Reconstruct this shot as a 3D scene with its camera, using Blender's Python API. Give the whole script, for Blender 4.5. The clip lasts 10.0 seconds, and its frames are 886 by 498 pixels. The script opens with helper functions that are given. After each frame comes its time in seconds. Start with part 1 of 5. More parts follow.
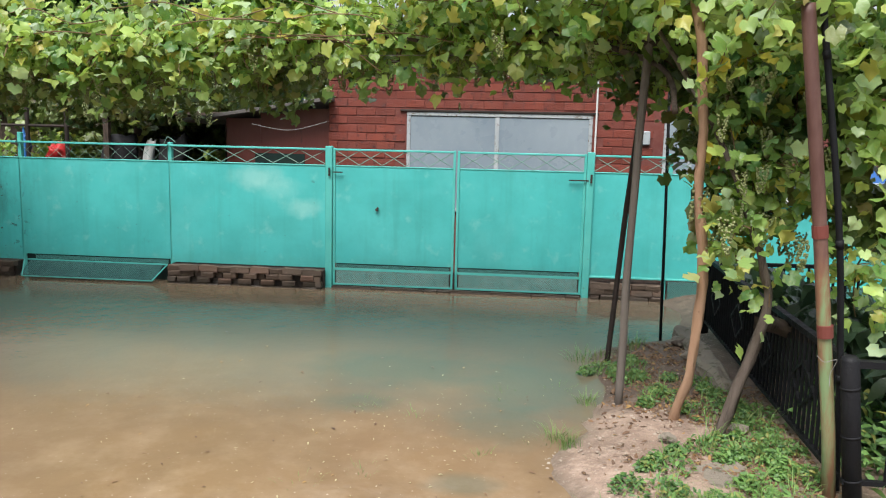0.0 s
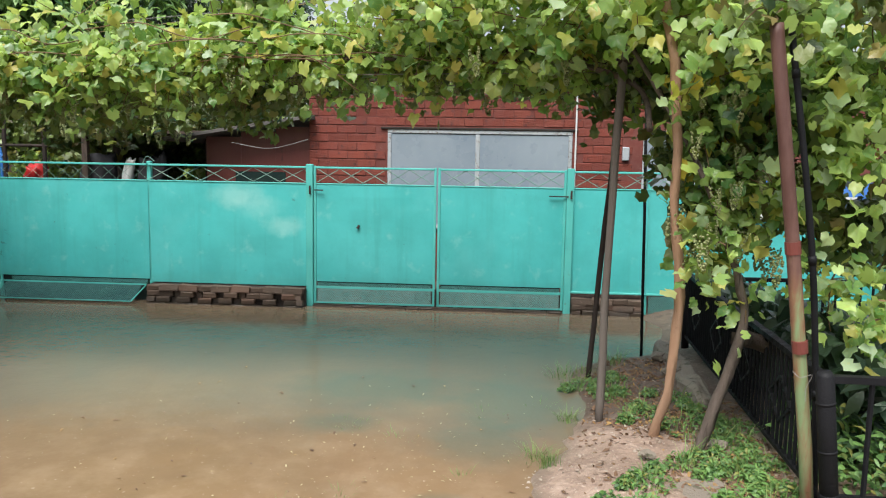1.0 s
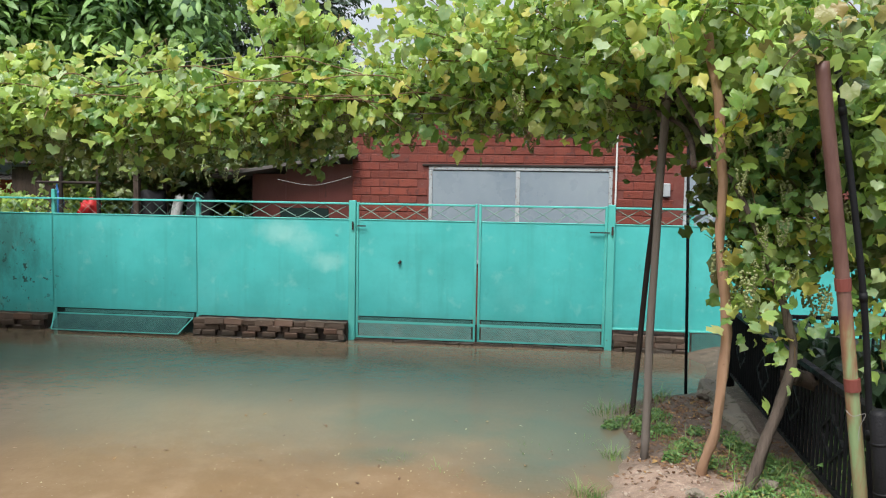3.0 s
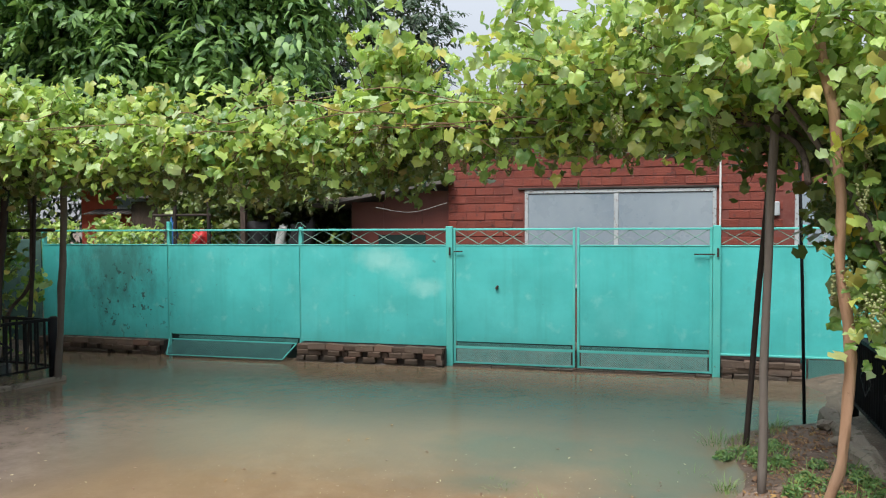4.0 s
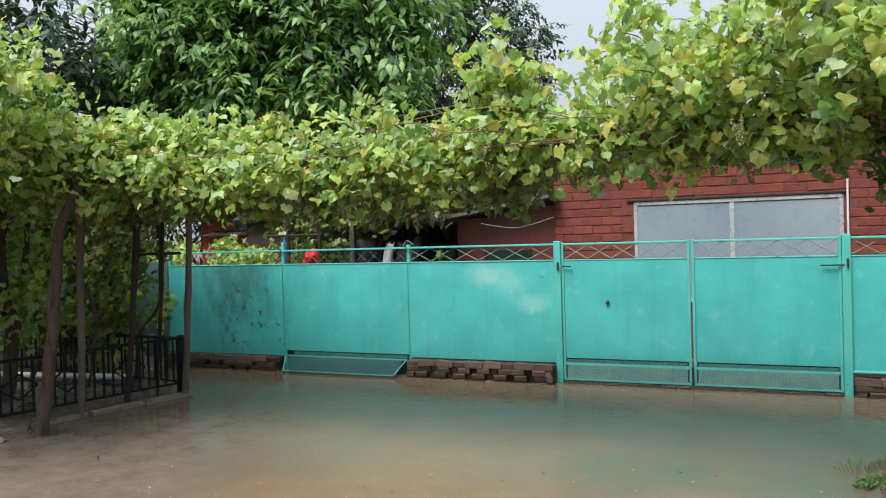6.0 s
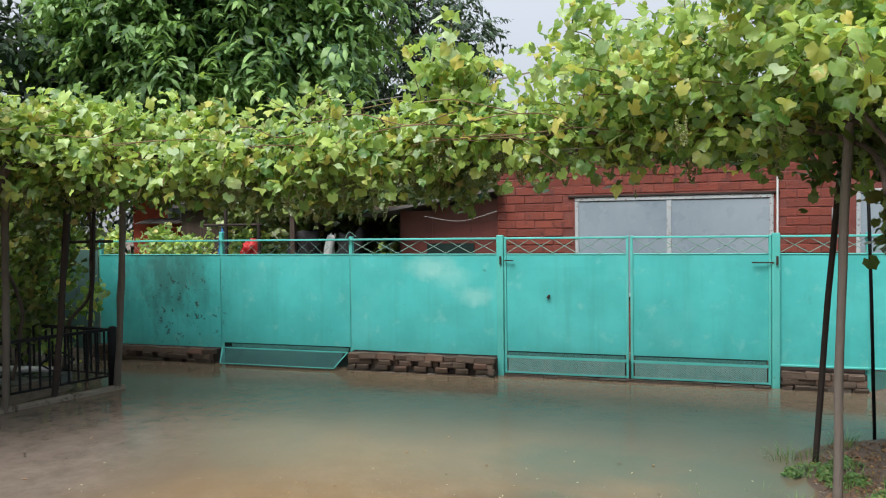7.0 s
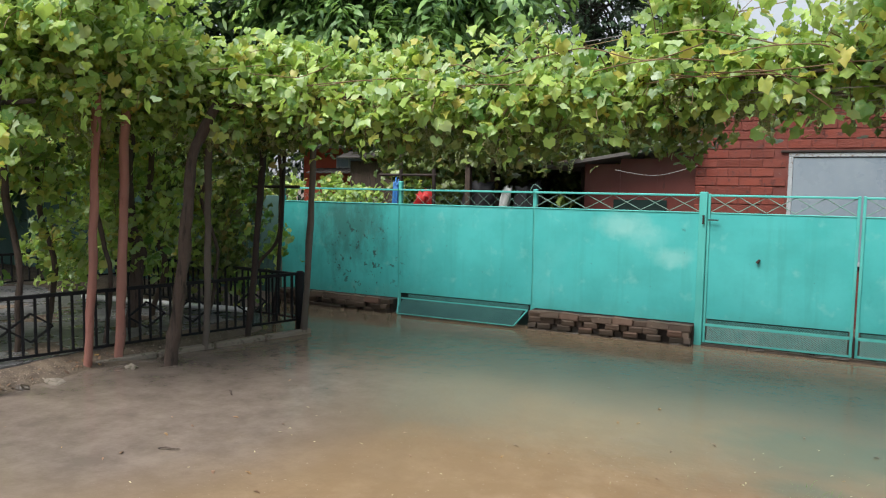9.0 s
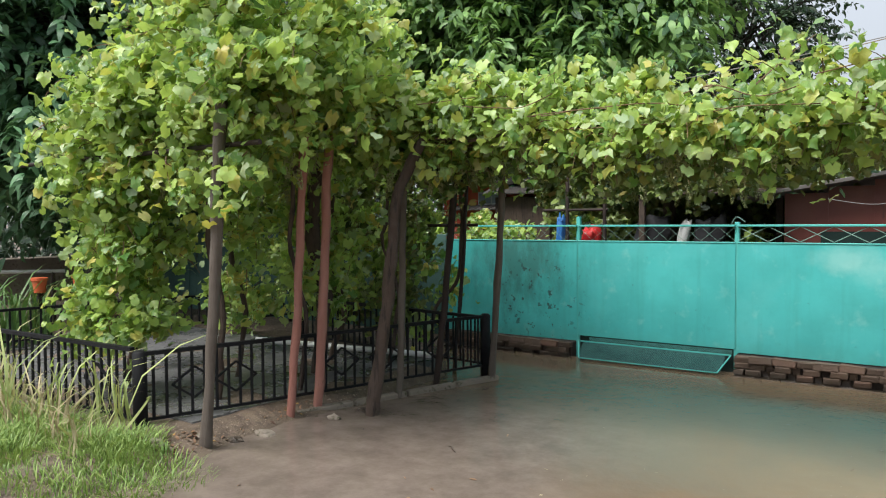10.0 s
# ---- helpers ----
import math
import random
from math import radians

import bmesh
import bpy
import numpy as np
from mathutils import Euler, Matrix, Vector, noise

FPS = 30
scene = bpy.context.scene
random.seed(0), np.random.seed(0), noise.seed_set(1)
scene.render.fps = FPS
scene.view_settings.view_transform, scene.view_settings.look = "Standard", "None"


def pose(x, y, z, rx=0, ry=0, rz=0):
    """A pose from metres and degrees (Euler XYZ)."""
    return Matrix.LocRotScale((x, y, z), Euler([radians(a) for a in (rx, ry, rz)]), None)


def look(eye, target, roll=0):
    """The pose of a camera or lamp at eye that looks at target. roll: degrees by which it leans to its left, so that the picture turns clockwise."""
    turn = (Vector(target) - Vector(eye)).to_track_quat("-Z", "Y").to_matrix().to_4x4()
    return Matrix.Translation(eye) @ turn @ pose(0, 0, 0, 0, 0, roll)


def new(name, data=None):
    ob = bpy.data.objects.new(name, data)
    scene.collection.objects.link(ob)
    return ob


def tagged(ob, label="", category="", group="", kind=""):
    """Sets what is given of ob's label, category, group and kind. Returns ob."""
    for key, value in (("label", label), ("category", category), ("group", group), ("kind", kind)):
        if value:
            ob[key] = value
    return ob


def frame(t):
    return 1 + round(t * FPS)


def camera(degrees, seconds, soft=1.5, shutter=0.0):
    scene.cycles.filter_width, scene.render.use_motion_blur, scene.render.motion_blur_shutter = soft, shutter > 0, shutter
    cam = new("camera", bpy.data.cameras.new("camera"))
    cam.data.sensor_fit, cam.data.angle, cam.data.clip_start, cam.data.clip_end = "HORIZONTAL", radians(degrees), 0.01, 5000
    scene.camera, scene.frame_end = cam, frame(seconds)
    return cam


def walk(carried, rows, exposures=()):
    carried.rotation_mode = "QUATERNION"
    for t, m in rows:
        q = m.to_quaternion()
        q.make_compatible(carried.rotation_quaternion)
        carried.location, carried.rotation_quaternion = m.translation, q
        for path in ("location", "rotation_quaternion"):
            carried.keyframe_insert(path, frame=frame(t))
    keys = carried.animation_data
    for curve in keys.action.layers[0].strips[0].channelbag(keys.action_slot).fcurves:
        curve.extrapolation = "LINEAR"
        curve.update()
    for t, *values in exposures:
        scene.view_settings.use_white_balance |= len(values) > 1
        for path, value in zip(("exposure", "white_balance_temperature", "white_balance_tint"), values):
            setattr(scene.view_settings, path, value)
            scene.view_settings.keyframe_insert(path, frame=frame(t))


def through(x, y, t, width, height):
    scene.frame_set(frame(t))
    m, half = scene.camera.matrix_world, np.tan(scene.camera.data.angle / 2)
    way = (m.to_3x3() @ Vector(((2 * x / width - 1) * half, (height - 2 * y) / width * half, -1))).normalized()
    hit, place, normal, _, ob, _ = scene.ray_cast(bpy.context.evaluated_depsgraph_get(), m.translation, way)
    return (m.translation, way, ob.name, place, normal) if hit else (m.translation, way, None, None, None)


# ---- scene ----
cam = camera(61.9, 10.0, 1.15)
PATH = [
    (0, (0.101, -0.083, 1.75), (-0.078, 1.89, 1.479), 1.4),
    (0.5, (0.128, -0.074, 1.765), (-0.022, 1.905, 1.513), 1.1),
    (1, (0.143, -0.071, 1.77), (0.003, 1.911, 1.541), 1.0),
    (1.5, (0.135, -0.084, 1.774), (-0.008, 1.901, 1.575), 1.2),
    (2, (0.135, -0.098, 1.766), (-0.024, 1.888, 1.589), 1.2),
    (3.5, (0.072, -0.159, 1.773), (-0.265, 1.81, 1.669), 0.5),
    (4, (0.064, -0.138, 1.771), (-0.428, 1.8, 1.703), -0.3),
    (4.5, (0.046, -0.093, 1.771), (-0.629, 1.789, 1.733), -1.0),
    (5, (0.034, -0.075, 1.77), (-0.758, 1.762, 1.751), -1.6),
    (5.2, (0.045, -0.083, 1.769), (-0.769, 1.743, 1.757), -1.7),
    (6.5, (-0.071, -0.172, 1.839), (-0.738, 1.714, 1.797), -1.4),
    (7, (-0.095, -0.154, 1.83), (-0.685, 1.756, 1.775), -0.7),
    (7.5, (-0.127, -0.148, 1.837), (-0.683, 1.768, 1.694), 0.2),
    (8, (-0.174, -0.124, 1.783), (-0.749, 1.779, 1.562), 1.2),
    (8.5, (-0.342, 0.049, 1.776), (-0.998, 1.928, 1.575), 1.6),
    (9, (-0.814, 0.059, 1.752), (-1.745, 1.821, 1.584), 0.9),
    (9.5, (-1.413, -0.002, 1.73), (-2.567, 1.627, 1.605), 0.7),
    (10, (-1.98, -0.033, 1.759), (-3.14, 1.595, 1.686), -0.3),
]
walk(cam, [(t, look(eye, target, roll)) for t, eye, target, roll in PATH], ((0, 0.64), (3, 0.60), (7, 0.53), (10, 0.60)))

# ---- world and light ----
world = bpy.data.worlds.new("world")
scene.world = world
world.use_nodes = True
wn, wl = world.node_tree.nodes, world.node_tree.links
sky = wn.new("ShaderNodeTexSky")
sky.sky_type = "NISHITA"
sky.sun_disc = False
sky.sun_elevation, sky.sun_rotation = radians(59), radians(198)
sky.dust_density, sky.air_density = 3.0, 1.2
cloud = wn.new("ShaderNodeMix")
cloud.data_type = "RGBA"
cloud.inputs["Factor"].default_value = 0.75
wl.new(sky.outputs[0], cloud.inputs["A"])
# an overcast dome, three times as bright overhead as at the horizon
dome = wn.new("ShaderNodeTexCoord")
height = wn.new("ShaderNodeSeparateXYZ")
wl.new(dome.outputs["Generated"], height.inputs[0])
grey = wn.new("ShaderNodeMapRange")
for k, value in zip((1, 2, 3, 4), (0.0, 1.0, 4.3, 13.6)):
    grey.inputs[k].default_value = value
wl.new(height.outputs[2], grey.inputs[0])
tint = wn.new("ShaderNodeVectorMath")
tint.operation = "SCALE"
tint.inputs[0].default_value = (0.93, 0.98, 1.06)
wl.new(grey.outputs[0], tint.inputs["Scale"])
wl.new(tint.outputs[0], cloud.inputs["B"])
wl.new(cloud.outputs["Result"], wn["Background"].inputs["Color"])
wn["Background"].inputs["Strength"].default_value = 0.092
sun = new("sun", bpy.data.lights.new("sun", "SUN"))
sun.data.energy, sun.data.angle, sun.data.color = 3.4, radians(32), (1.0, 0.97, 0.92)
sun.matrix_world = look((-3.5, -7.5, 18), (0, 3, 0))


# ---- materials ----
class Nodes:
    """Short cuts for one node material."""

    def __init__(self, name):
        self.mat = bpy.data.materials.new(name)
        self.mat.use_nodes = True
        self.t = self.mat.node_tree
        self.bsdf = self.t.nodes["Principled BSDF"]
        self.out = self.t.nodes["Material Output"]

    def node(self, kind, **values):
        n = self.t.nodes.new(kind)
        for key, value in values.items():
            n.inputs[key].default_value = value
        return n

    def link(self, a, b):
        self.t.links.new(a, b)

    def place(self, stretch=(1, 1, 1)):
        geo = self.node("ShaderNodeNewGeometry")
        mul = self.node("ShaderNodeVectorMath")
        mul.operation = "MULTIPLY"
        mul.inputs[1].default_value = stretch
        self.link(geo.outputs["Position"], mul.inputs[0])
        return mul.outputs[0]

    def noise(self, scale, detail=4.0, rough=0.55, stretch=(1, 1, 1), where=None):
        n = self.node("ShaderNodeTexNoise", Scale=scale, Detail=detail, Roughness=rough)
        self.link(where or self.place(stretch), n.inputs["Vector"])
        return n.outputs["Fac"]

    def span(self, value, lo, hi, a=0.0, b=1.0):
        n = self.node("ShaderNodeMapRange")
        for k, v in zip((1, 2, 3, 4), (lo, hi, a, b)):
            n.inputs[k].default_value = v
        self.link(value, n.inputs[0])
        return n.outputs[0]

    def math(self, op, a, b):
        n = self.node("ShaderNodeMath")
        n.operation = op
        for slot, v in zip((0, 1), (a, b)):
            if isinstance(v, (int, float)):
                n.inputs[slot].default_value = v
            else:
                self.link(v, n.inputs[slot])
        return n.outputs[0]

    def mix(self, fac, a, b):
        n = self.node("ShaderNodeMix")
        n.data_type = "RGBA"
        for key, v in (("Factor", fac), ("A", a), ("B", b)):
            if isinstance(v, tuple):
                n.inputs[key].default_value = (*v, 1)
            elif isinstance(v, (int, float)):
                n.inputs[key].default_value = v
            else:
                self.link(v, n.inputs[key])
        return n.outputs["Result"]

    def ball(self, centre, radii):
        """1 at the centre of a stain, 0 outside it."""
        geo = self.node("ShaderNodeNewGeometry")
        sub = self.node("ShaderNodeVectorMath")
        sub.operation = "SUBTRACT"
        sub.inputs[1].default_value = centre
        self.link(geo.outputs["Position"], sub.inputs[0])
        div = self.node("ShaderNodeVectorMath")
        div.operation = "DIVIDE"
        div.inputs[1].default_value = radii
        self.link(sub.outputs[0], div.inputs[0])
        length = self.node("ShaderNodeVectorMath")
        length.operation = "LENGTH"
        self.link(div.outputs[0], length.inputs[0])
        return self.span(length.outputs["Value"], 0.0, 1.0, 1.0, 0.0)

    def bump(self, height, strength, distance):
        n = self.node("ShaderNodeBump", Strength=strength, Distance=distance)
        self.link(height, n.inputs["Height"])
        self.link(n.outputs[0], self.bsdf.inputs["Normal"])

    def finish(self, colour, rough=0.6, metal=0.0):
        if isinstance(colour, tuple):
            self.bsdf.inputs["Base Color"].default_value = (*colour, 1)
        else:
            self.link(colour, self.bsdf.inputs["Base Color"])
        if isinstance(rough, float):
            self.bsdf.inputs["Roughness"].default_value = rough
        else:
            self.link(rough, self.bsdf.inputs["Roughness"])
        self.bsdf.inputs["Metallic"].default_value = metal
        return self.mat


def worn(name, a, b, c, scale=6.0, rough=0.6, metal=0.0, bump=0.3, stretch=(1, 1, 1), spots=0.62, vary=0.0, shine=0.5):
    """Two tones of a surface, with spots of a third tone, and a fine relief."""
    m = Nodes(name)
    m.bsdf.inputs["Specular IOR Level"].default_value = shine
    col = m.mix(m.span(m.noise(scale * 0.35, stretch=stretch), 0.35, 0.68), a, b)
    col = m.mix(m.span(m.noise(scale * 2.3, 6.0, 0.65, stretch), spots, spots + 0.1), col, c)
    if vary:
        info = m.node("ShaderNodeObjectInfo")
        hsv = m.node("ShaderNodeHueSaturation")
        m.link(m.span(info.outputs["Random"], 0, 1, 1 - vary, 1 + vary), hsv.inputs["Value"])
        m.link(col, hsv.inputs["Color"])
        col = hsv.outputs[0]
    grain = m.noise(scale * 9, 5.0, 0.6, stretch)
    m.bump(grain, bump, 0.01)
    return m.finish(col, m.span(m.noise(scale * 1.4), 0.3, 0.7, max(rough - 0.15, 0.05), min(rough + 0.15, 1.0)), metal)


def leafy(name, dark, light, old, gloss=0.32, through=0.48, old_share=0.8, pale=None, clump=1.1, clump_share=0.5):
    """Leaves: each its own tone between two greens, some turned yellow, some pale for an underside and for painted sky
    sheen.
    """
    m = Nodes(name)
    geo = m.node("ShaderNodeNewGeometry")
    rnd = geo.outputs["Random Per Island"]
    col = m.mix(m.span(rnd, 0.15, 0.92), dark, light)
    wrap = m.math("FRACT", m.math("MULTIPLY", rnd, 37.0), 0.0)
    col = m.mix(m.span(wrap, old_share, 1.0, 0.0, 0.9), col, old)
    # Pale undersides; the same share paints whitish sheen on wet leaves.
    if pale:
        other = m.math("FRACT", m.math("MULTIPLY", rnd, 91.0), 0.0)
        col = m.mix(m.span(other, 0.78, 0.97, 0.0, 0.8), col, pale)
    # Clump-sized noise puts lit sprays and shaded gaps into the leaf colour.
    col = m.mix(m.span(m.noise(clump, 3.0), 0.45, 0.66, 0.0, clump_share), col, light)
    col = m.mix(m.span(m.noise(clump * 1.7, 3.0), 0.5, 0.3, 0.0, clump_share), col, dark)
    col = m.mix(m.span(m.noise(60.0, 4.0, 0.6), 0.55, 0.72, 0.0, 0.35), col, old)
    m.finish(col, gloss)
    m.bump(m.noise(70.0, 4.0), 0.5, 0.006)
    thin = m.node("ShaderNodeBsdfTranslucent")
    m.link(m.mix(0.35, col, (light[0] * 1.4, light[1] * 1.3, light[2] * 0.5)), thin.inputs["Color"])
    both = m.node("ShaderNodeMixShader", Fac=through)
    m.link(m.bsdf.outputs[0], both.inputs[1])
    m.link(thin.outputs[0], both.inputs[2])
    m.link(both.outputs[0], m.out.inputs["Surface"])
    return m.mat


def fence_paint():
    m = Nodes("turquoise_paint")
    col = m.mix(m.span(m.noise(0.8, 4.0), 0.35, 0.7), (0.055, 0.43, 0.42), (0.08, 0.49, 0.48))
    cloudy = m.span(m.noise(2.2, 7.0, 0.65), 0.42, 0.68, 0.0, 0.5)
    col = m.mix(cloudy, col, (0.045, 0.33, 0.315))
    streak = m.span(m.noise(5.0, 6.0, 0.65, (1, 1, 0.08)), 0.52, 0.72, 0.0, 0.45)
    col = m.mix(streak, col, (0.045, 0.30, 0.275))
    col = m.mix(m.span(m.noise(1.3, 6.0, 0.6), 0.56, 0.72, 0.0, 0.35), col, (0.13, 0.52, 0.51))
    fine = m.noise(14.0, 6.0, 0.7)
    for centre, radii, share in (((-3.03, 8.8, 1.34), (0.5, 1, 0.22), 0.55), ((-2.44, 8.8, 0.98), (0.34, 1, 0.16), 0.5), ((-2.75, 8.8, 1.2), (0.4, 1, 0.2), 0.3)):
        patch = m.span(m.math("ADD", m.ball(centre, radii), m.math("MULTIPLY", m.noise(5.0, 6.0, 0.6), 1.2)), 0.7, 1.4, 0.0, share)
        col = m.mix(patch, col, (0.30, 0.60, 0.56))
    # Mould stain, spread wider to carry the arbour's shade on the first bays.
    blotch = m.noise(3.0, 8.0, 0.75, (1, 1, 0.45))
    mould_and_shade = m.math("ADD", m.math("MULTIPLY", m.ball((-7.0, 8.8, 1.2), (1.15, 1, 1.0)), 0.75), m.math("MULTIPLY", blotch, 1.7))
    col = m.mix(m.span(mould_and_shade, 1.05, 1.5, 0.0, 0.68), col, (0.035, 0.10, 0.085))
    col = m.mix(m.span(m.noise(11.0, 5.0, 0.6), 0.68, 0.73, 0.0, 0.6), col, (0.05, 0.17, 0.15))
    chips = m.math("MULTIPLY", m.span(m.noise(12.0, 3.0, 0.6), 0.61, 0.64), m.span(m.ball((-6.7, 8.8, 0.75), (0.9, 1, 0.8)), 0.1, 0.5, 0.0, 0.85))
    col = m.mix(chips, col, (0.03, 0.05, 0.045))
    low = m.node("ShaderNodeSeparateXYZ")
    m.link(m.place(), low.inputs[0])
    splash = m.math("ADD", m.span(low.outputs[2], 0.25, 0.55, 0.5, 0.0), m.math("MULTIPLY", m.noise(7.0, 6.0), 0.5))
    col = m.mix(m.span(splash, 0.5, 0.9, 0.0, 0.35), col, (0.08, 0.26, 0.2))
    m.bump(m.math("ADD", m.noise(1.6, 2.0), m.math("MULTIPLY", fine, 0.05)), 0.2, 0.03)
    return m.finish(col, m.span(m.noise(2.0), 0.3, 0.7, 0.38, 0.6))


def muddy_water():
    m = Nodes("muddy_water")
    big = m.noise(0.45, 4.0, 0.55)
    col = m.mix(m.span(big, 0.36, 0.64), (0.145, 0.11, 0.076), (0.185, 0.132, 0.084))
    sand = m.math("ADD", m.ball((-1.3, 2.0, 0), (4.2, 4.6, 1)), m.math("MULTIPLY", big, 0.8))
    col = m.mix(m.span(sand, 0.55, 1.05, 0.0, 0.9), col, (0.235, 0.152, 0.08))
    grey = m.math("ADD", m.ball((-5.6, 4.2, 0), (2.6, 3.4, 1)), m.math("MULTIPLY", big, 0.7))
    # Shallow mud, its colour brightened to paint in the sky's glare.
    silt_and_glare = m.mix(m.span(m.noise(3.2, 7.0, 0.7), 0.38, 0.66), (0.12, 0.098, 0.085), (0.19, 0.155, 0.132))
    col = m.mix(m.span(grey, 0.5, 0.9, 0.0, 0.9), col, silt_and_glare)
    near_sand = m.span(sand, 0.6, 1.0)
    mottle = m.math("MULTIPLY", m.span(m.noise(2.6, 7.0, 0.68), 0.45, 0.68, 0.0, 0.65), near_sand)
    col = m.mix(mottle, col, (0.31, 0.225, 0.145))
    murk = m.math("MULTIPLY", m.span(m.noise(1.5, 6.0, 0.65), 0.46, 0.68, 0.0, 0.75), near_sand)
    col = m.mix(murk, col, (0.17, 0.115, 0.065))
    speck = m.math("MULTIPLY", m.span(m.noise(38.0, 2.0), 0.7, 0.74, 0.0, 0.7), near_sand)
    col = m.mix(speck, col, (0.6, 0.52, 0.42))
    for centre, radii in (((-0.75, 5.6, 0), (1.1, 0.75, 1)), ((-0.9, 4.75, 0), (0.45, 0.28, 1)), ((0.3, 5.3, 0), (0.75, 1.1, 1)), ((0.1, 4.5, 0), (0.55, 0.6, 1)), ((-0.1, 3.6, 0), (0.3, 0.2, 1))):
        weed = m.math("ADD", m.ball(centre, radii), m.math("MULTIPLY", m.noise(3.5, 6.0, 0.65), 0.7))
        col = m.mix(m.span(weed, 0.55, 1.0, 0.0, 0.45), col, (0.075, 0.105, 0.08))
    ripple = m.math("ADD", m.noise(5.0, 3.0), m.math("MULTIPLY", m.noise(28.0, 2.0), 0.25))
    m.bump(ripple, 0.2, 0.02)
    m.bsdf.inputs["IOR"].default_value = 1.33
    m.bsdf.inputs["Specular IOR Level"].default_value = 0.5
    return m.finish(col, m.span(big, 0.3, 0.7, 0.09, 0.16))


def earth():
    m = Nodes("wet_earth")
    col = m.mix(m.span(m.noise(1.2, 5.0), 0.35, 0.65), (0.20, 0.135, 0.10), (0.37, 0.265, 0.205))
    col = m.mix(m.span(m.noise(9.0, 6.0, 0.7), 0.5, 0.68), col, (0.41, 0.305, 0.24))
    col = m.mix(m.span(m.noise(0.9, 5.0, 0.6), 0.55, 0.7), col, (0.06, 0.07, 0.03))
    bank = m.math("ADD", m.ball((0.9, 4.2, 0), (2.2, 3.2, 2)), m.math("MULTIPLY", m.noise(2.0, 5.0), 0.5))
    mud = m.mix(m.span(m.noise(7.0, 6.0, 0.65), 0.4, 0.65), (0.075, 0.055, 0.04), (0.16, 0.12, 0.085))
    col = m.mix(m.span(bank, 0.45, 0.7), mud, col)
    col = m.mix(m.span(m.noise(16.0, 7.0, 0.72), 0.5, 0.66, 0.0, 0.7), col, (0.15, 0.105, 0.08))
    col = m.mix(m.span(m.noise(55.0, 3.0, 0.6), 0.62, 0.68, 0.0, 0.7), col, (0.5, 0.41, 0.34))
    high = m.node("ShaderNodeSeparateXYZ")
    m.link(m.place(), high.inputs[0])
    soaked = m.math("ADD", high.outputs[2], m.math("MULTIPLY", m.noise(5.0, 5.0), 0.05))
    col = m.mix(m.span(soaked, 0.025, 0.06, 0.65, 0.0), col, (0.11, 0.085, 0.06))
    rubbish = m.math("ADD", m.ball((1.3, 5.4, 0), (0.9, 1.3, 2)), m.math("MULTIPLY", m.noise(4.0, 6.0, 0.7), 0.9))
    col = m.mix(m.span(rubbish, 0.6, 0.95, 0.0, 0.8), col, (0.075, 0.05, 0.038))
    vor = m.node("ShaderNodeTexVoronoi", Scale=45.0)
    m.link(m.place(), vor.inputs["Vector"])
    m.bump(m.math("ADD", m.noise(30.0, 8.0, 0.75), m.math("MULTIPLY", vor.outputs["Distance"], 0.5)), 0.7, 0.014)
    return m.finish(col, 0.75)


def soaked_stone():
    """Old brown brick and stone, wet and slimy along the water line."""
    m = Nodes("old_brown_stone")
    col = m.mix(m.span(m.noise(3.2), 0.35, 0.68), (0.145, 0.096, 0.07), (0.10, 0.073, 0.055))
    col = m.mix(m.span(m.noise(21.0, 6.0, 0.65), 0.6, 0.7), col, (0.22, 0.165, 0.125))
    info = m.node("ShaderNodeObjectInfo")
    col = m.mix(m.span(info.outputs["Random"], 0.8, 0.95, 0.0, 0.3), col, (0.20, 0.08, 0.05))
    hsv = m.node("ShaderNodeHueSaturation")
    m.link(m.span(info.outputs["Random"], 0, 1, 0.78, 1.15), hsv.inputs["Value"])
    m.link(col, hsv.inputs["Color"])
    high = m.node("ShaderNodeSeparateXYZ")
    m.link(m.place(), high.inputs[0])
    line = m.math("ADD", high.outputs[2], m.math("MULTIPLY", m.noise(8.0, 5.0), 0.09))
    col = m.mix(m.span(line, 0.07, 0.15, 0.8, 0.0), hsv.outputs[0], (0.035, 0.03, 0.022))
    m.bump(m.noise(80.0, 5.0, 0.6), 0.9, 0.01)
    return m.finish(col, m.span(line, 0.06, 0.12, 0.3, 0.8))


def frosted():
    m = Nodes("dusty_window_glass")
    col = m.mix(m.span(m.noise(1.5, 4.0, 0.6, (1, 1, 0.5)), 0.3, 0.7), (0.19, 0.235, 0.285), (0.27, 0.315, 0.36))
    col = m.mix(m.span(m.noise(22.0, 5.0, 0.7), 0.55, 0.75, 0.0, 0.5), col, (0.34, 0.375, 0.40))
    return m.finish(col, m.span(m.noise(3.0), 0.3, 0.7, 0.2, 0.4))


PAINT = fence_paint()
RAIL_PAINT = worn("turquoise_trim", (0.07, 0.42, 0.385), (0.10, 0.48, 0.44), (0.10, 0.22, 0.17), 9.0, 0.5, spots=0.64)
LATTICE = worn("faded_green_lattice_paint", (0.15, 0.30, 0.26), (0.20, 0.30, 0.25), (0.12, 0.09, 0.06), 14.0, 0.6)
MESH = worn("green_expanded_metal", (0.05, 0.2, 0.185), (0.075, 0.25, 0.23), (0.08, 0.08, 0.06), 20.0, 0.5)
DARK_MESH = worn("grimy_green_expanded_metal", (0.02, 0.10, 0.098), (0.035, 0.14, 0.13), (0.03, 0.04, 0.03), 20.0, 0.5)
PALE_MESH = worn("pale_green_expanded_metal", (0.12, 0.30, 0.28), (0.19, 0.35, 0.33), (0.1, 0.12, 0.1), 20.0, 0.5)
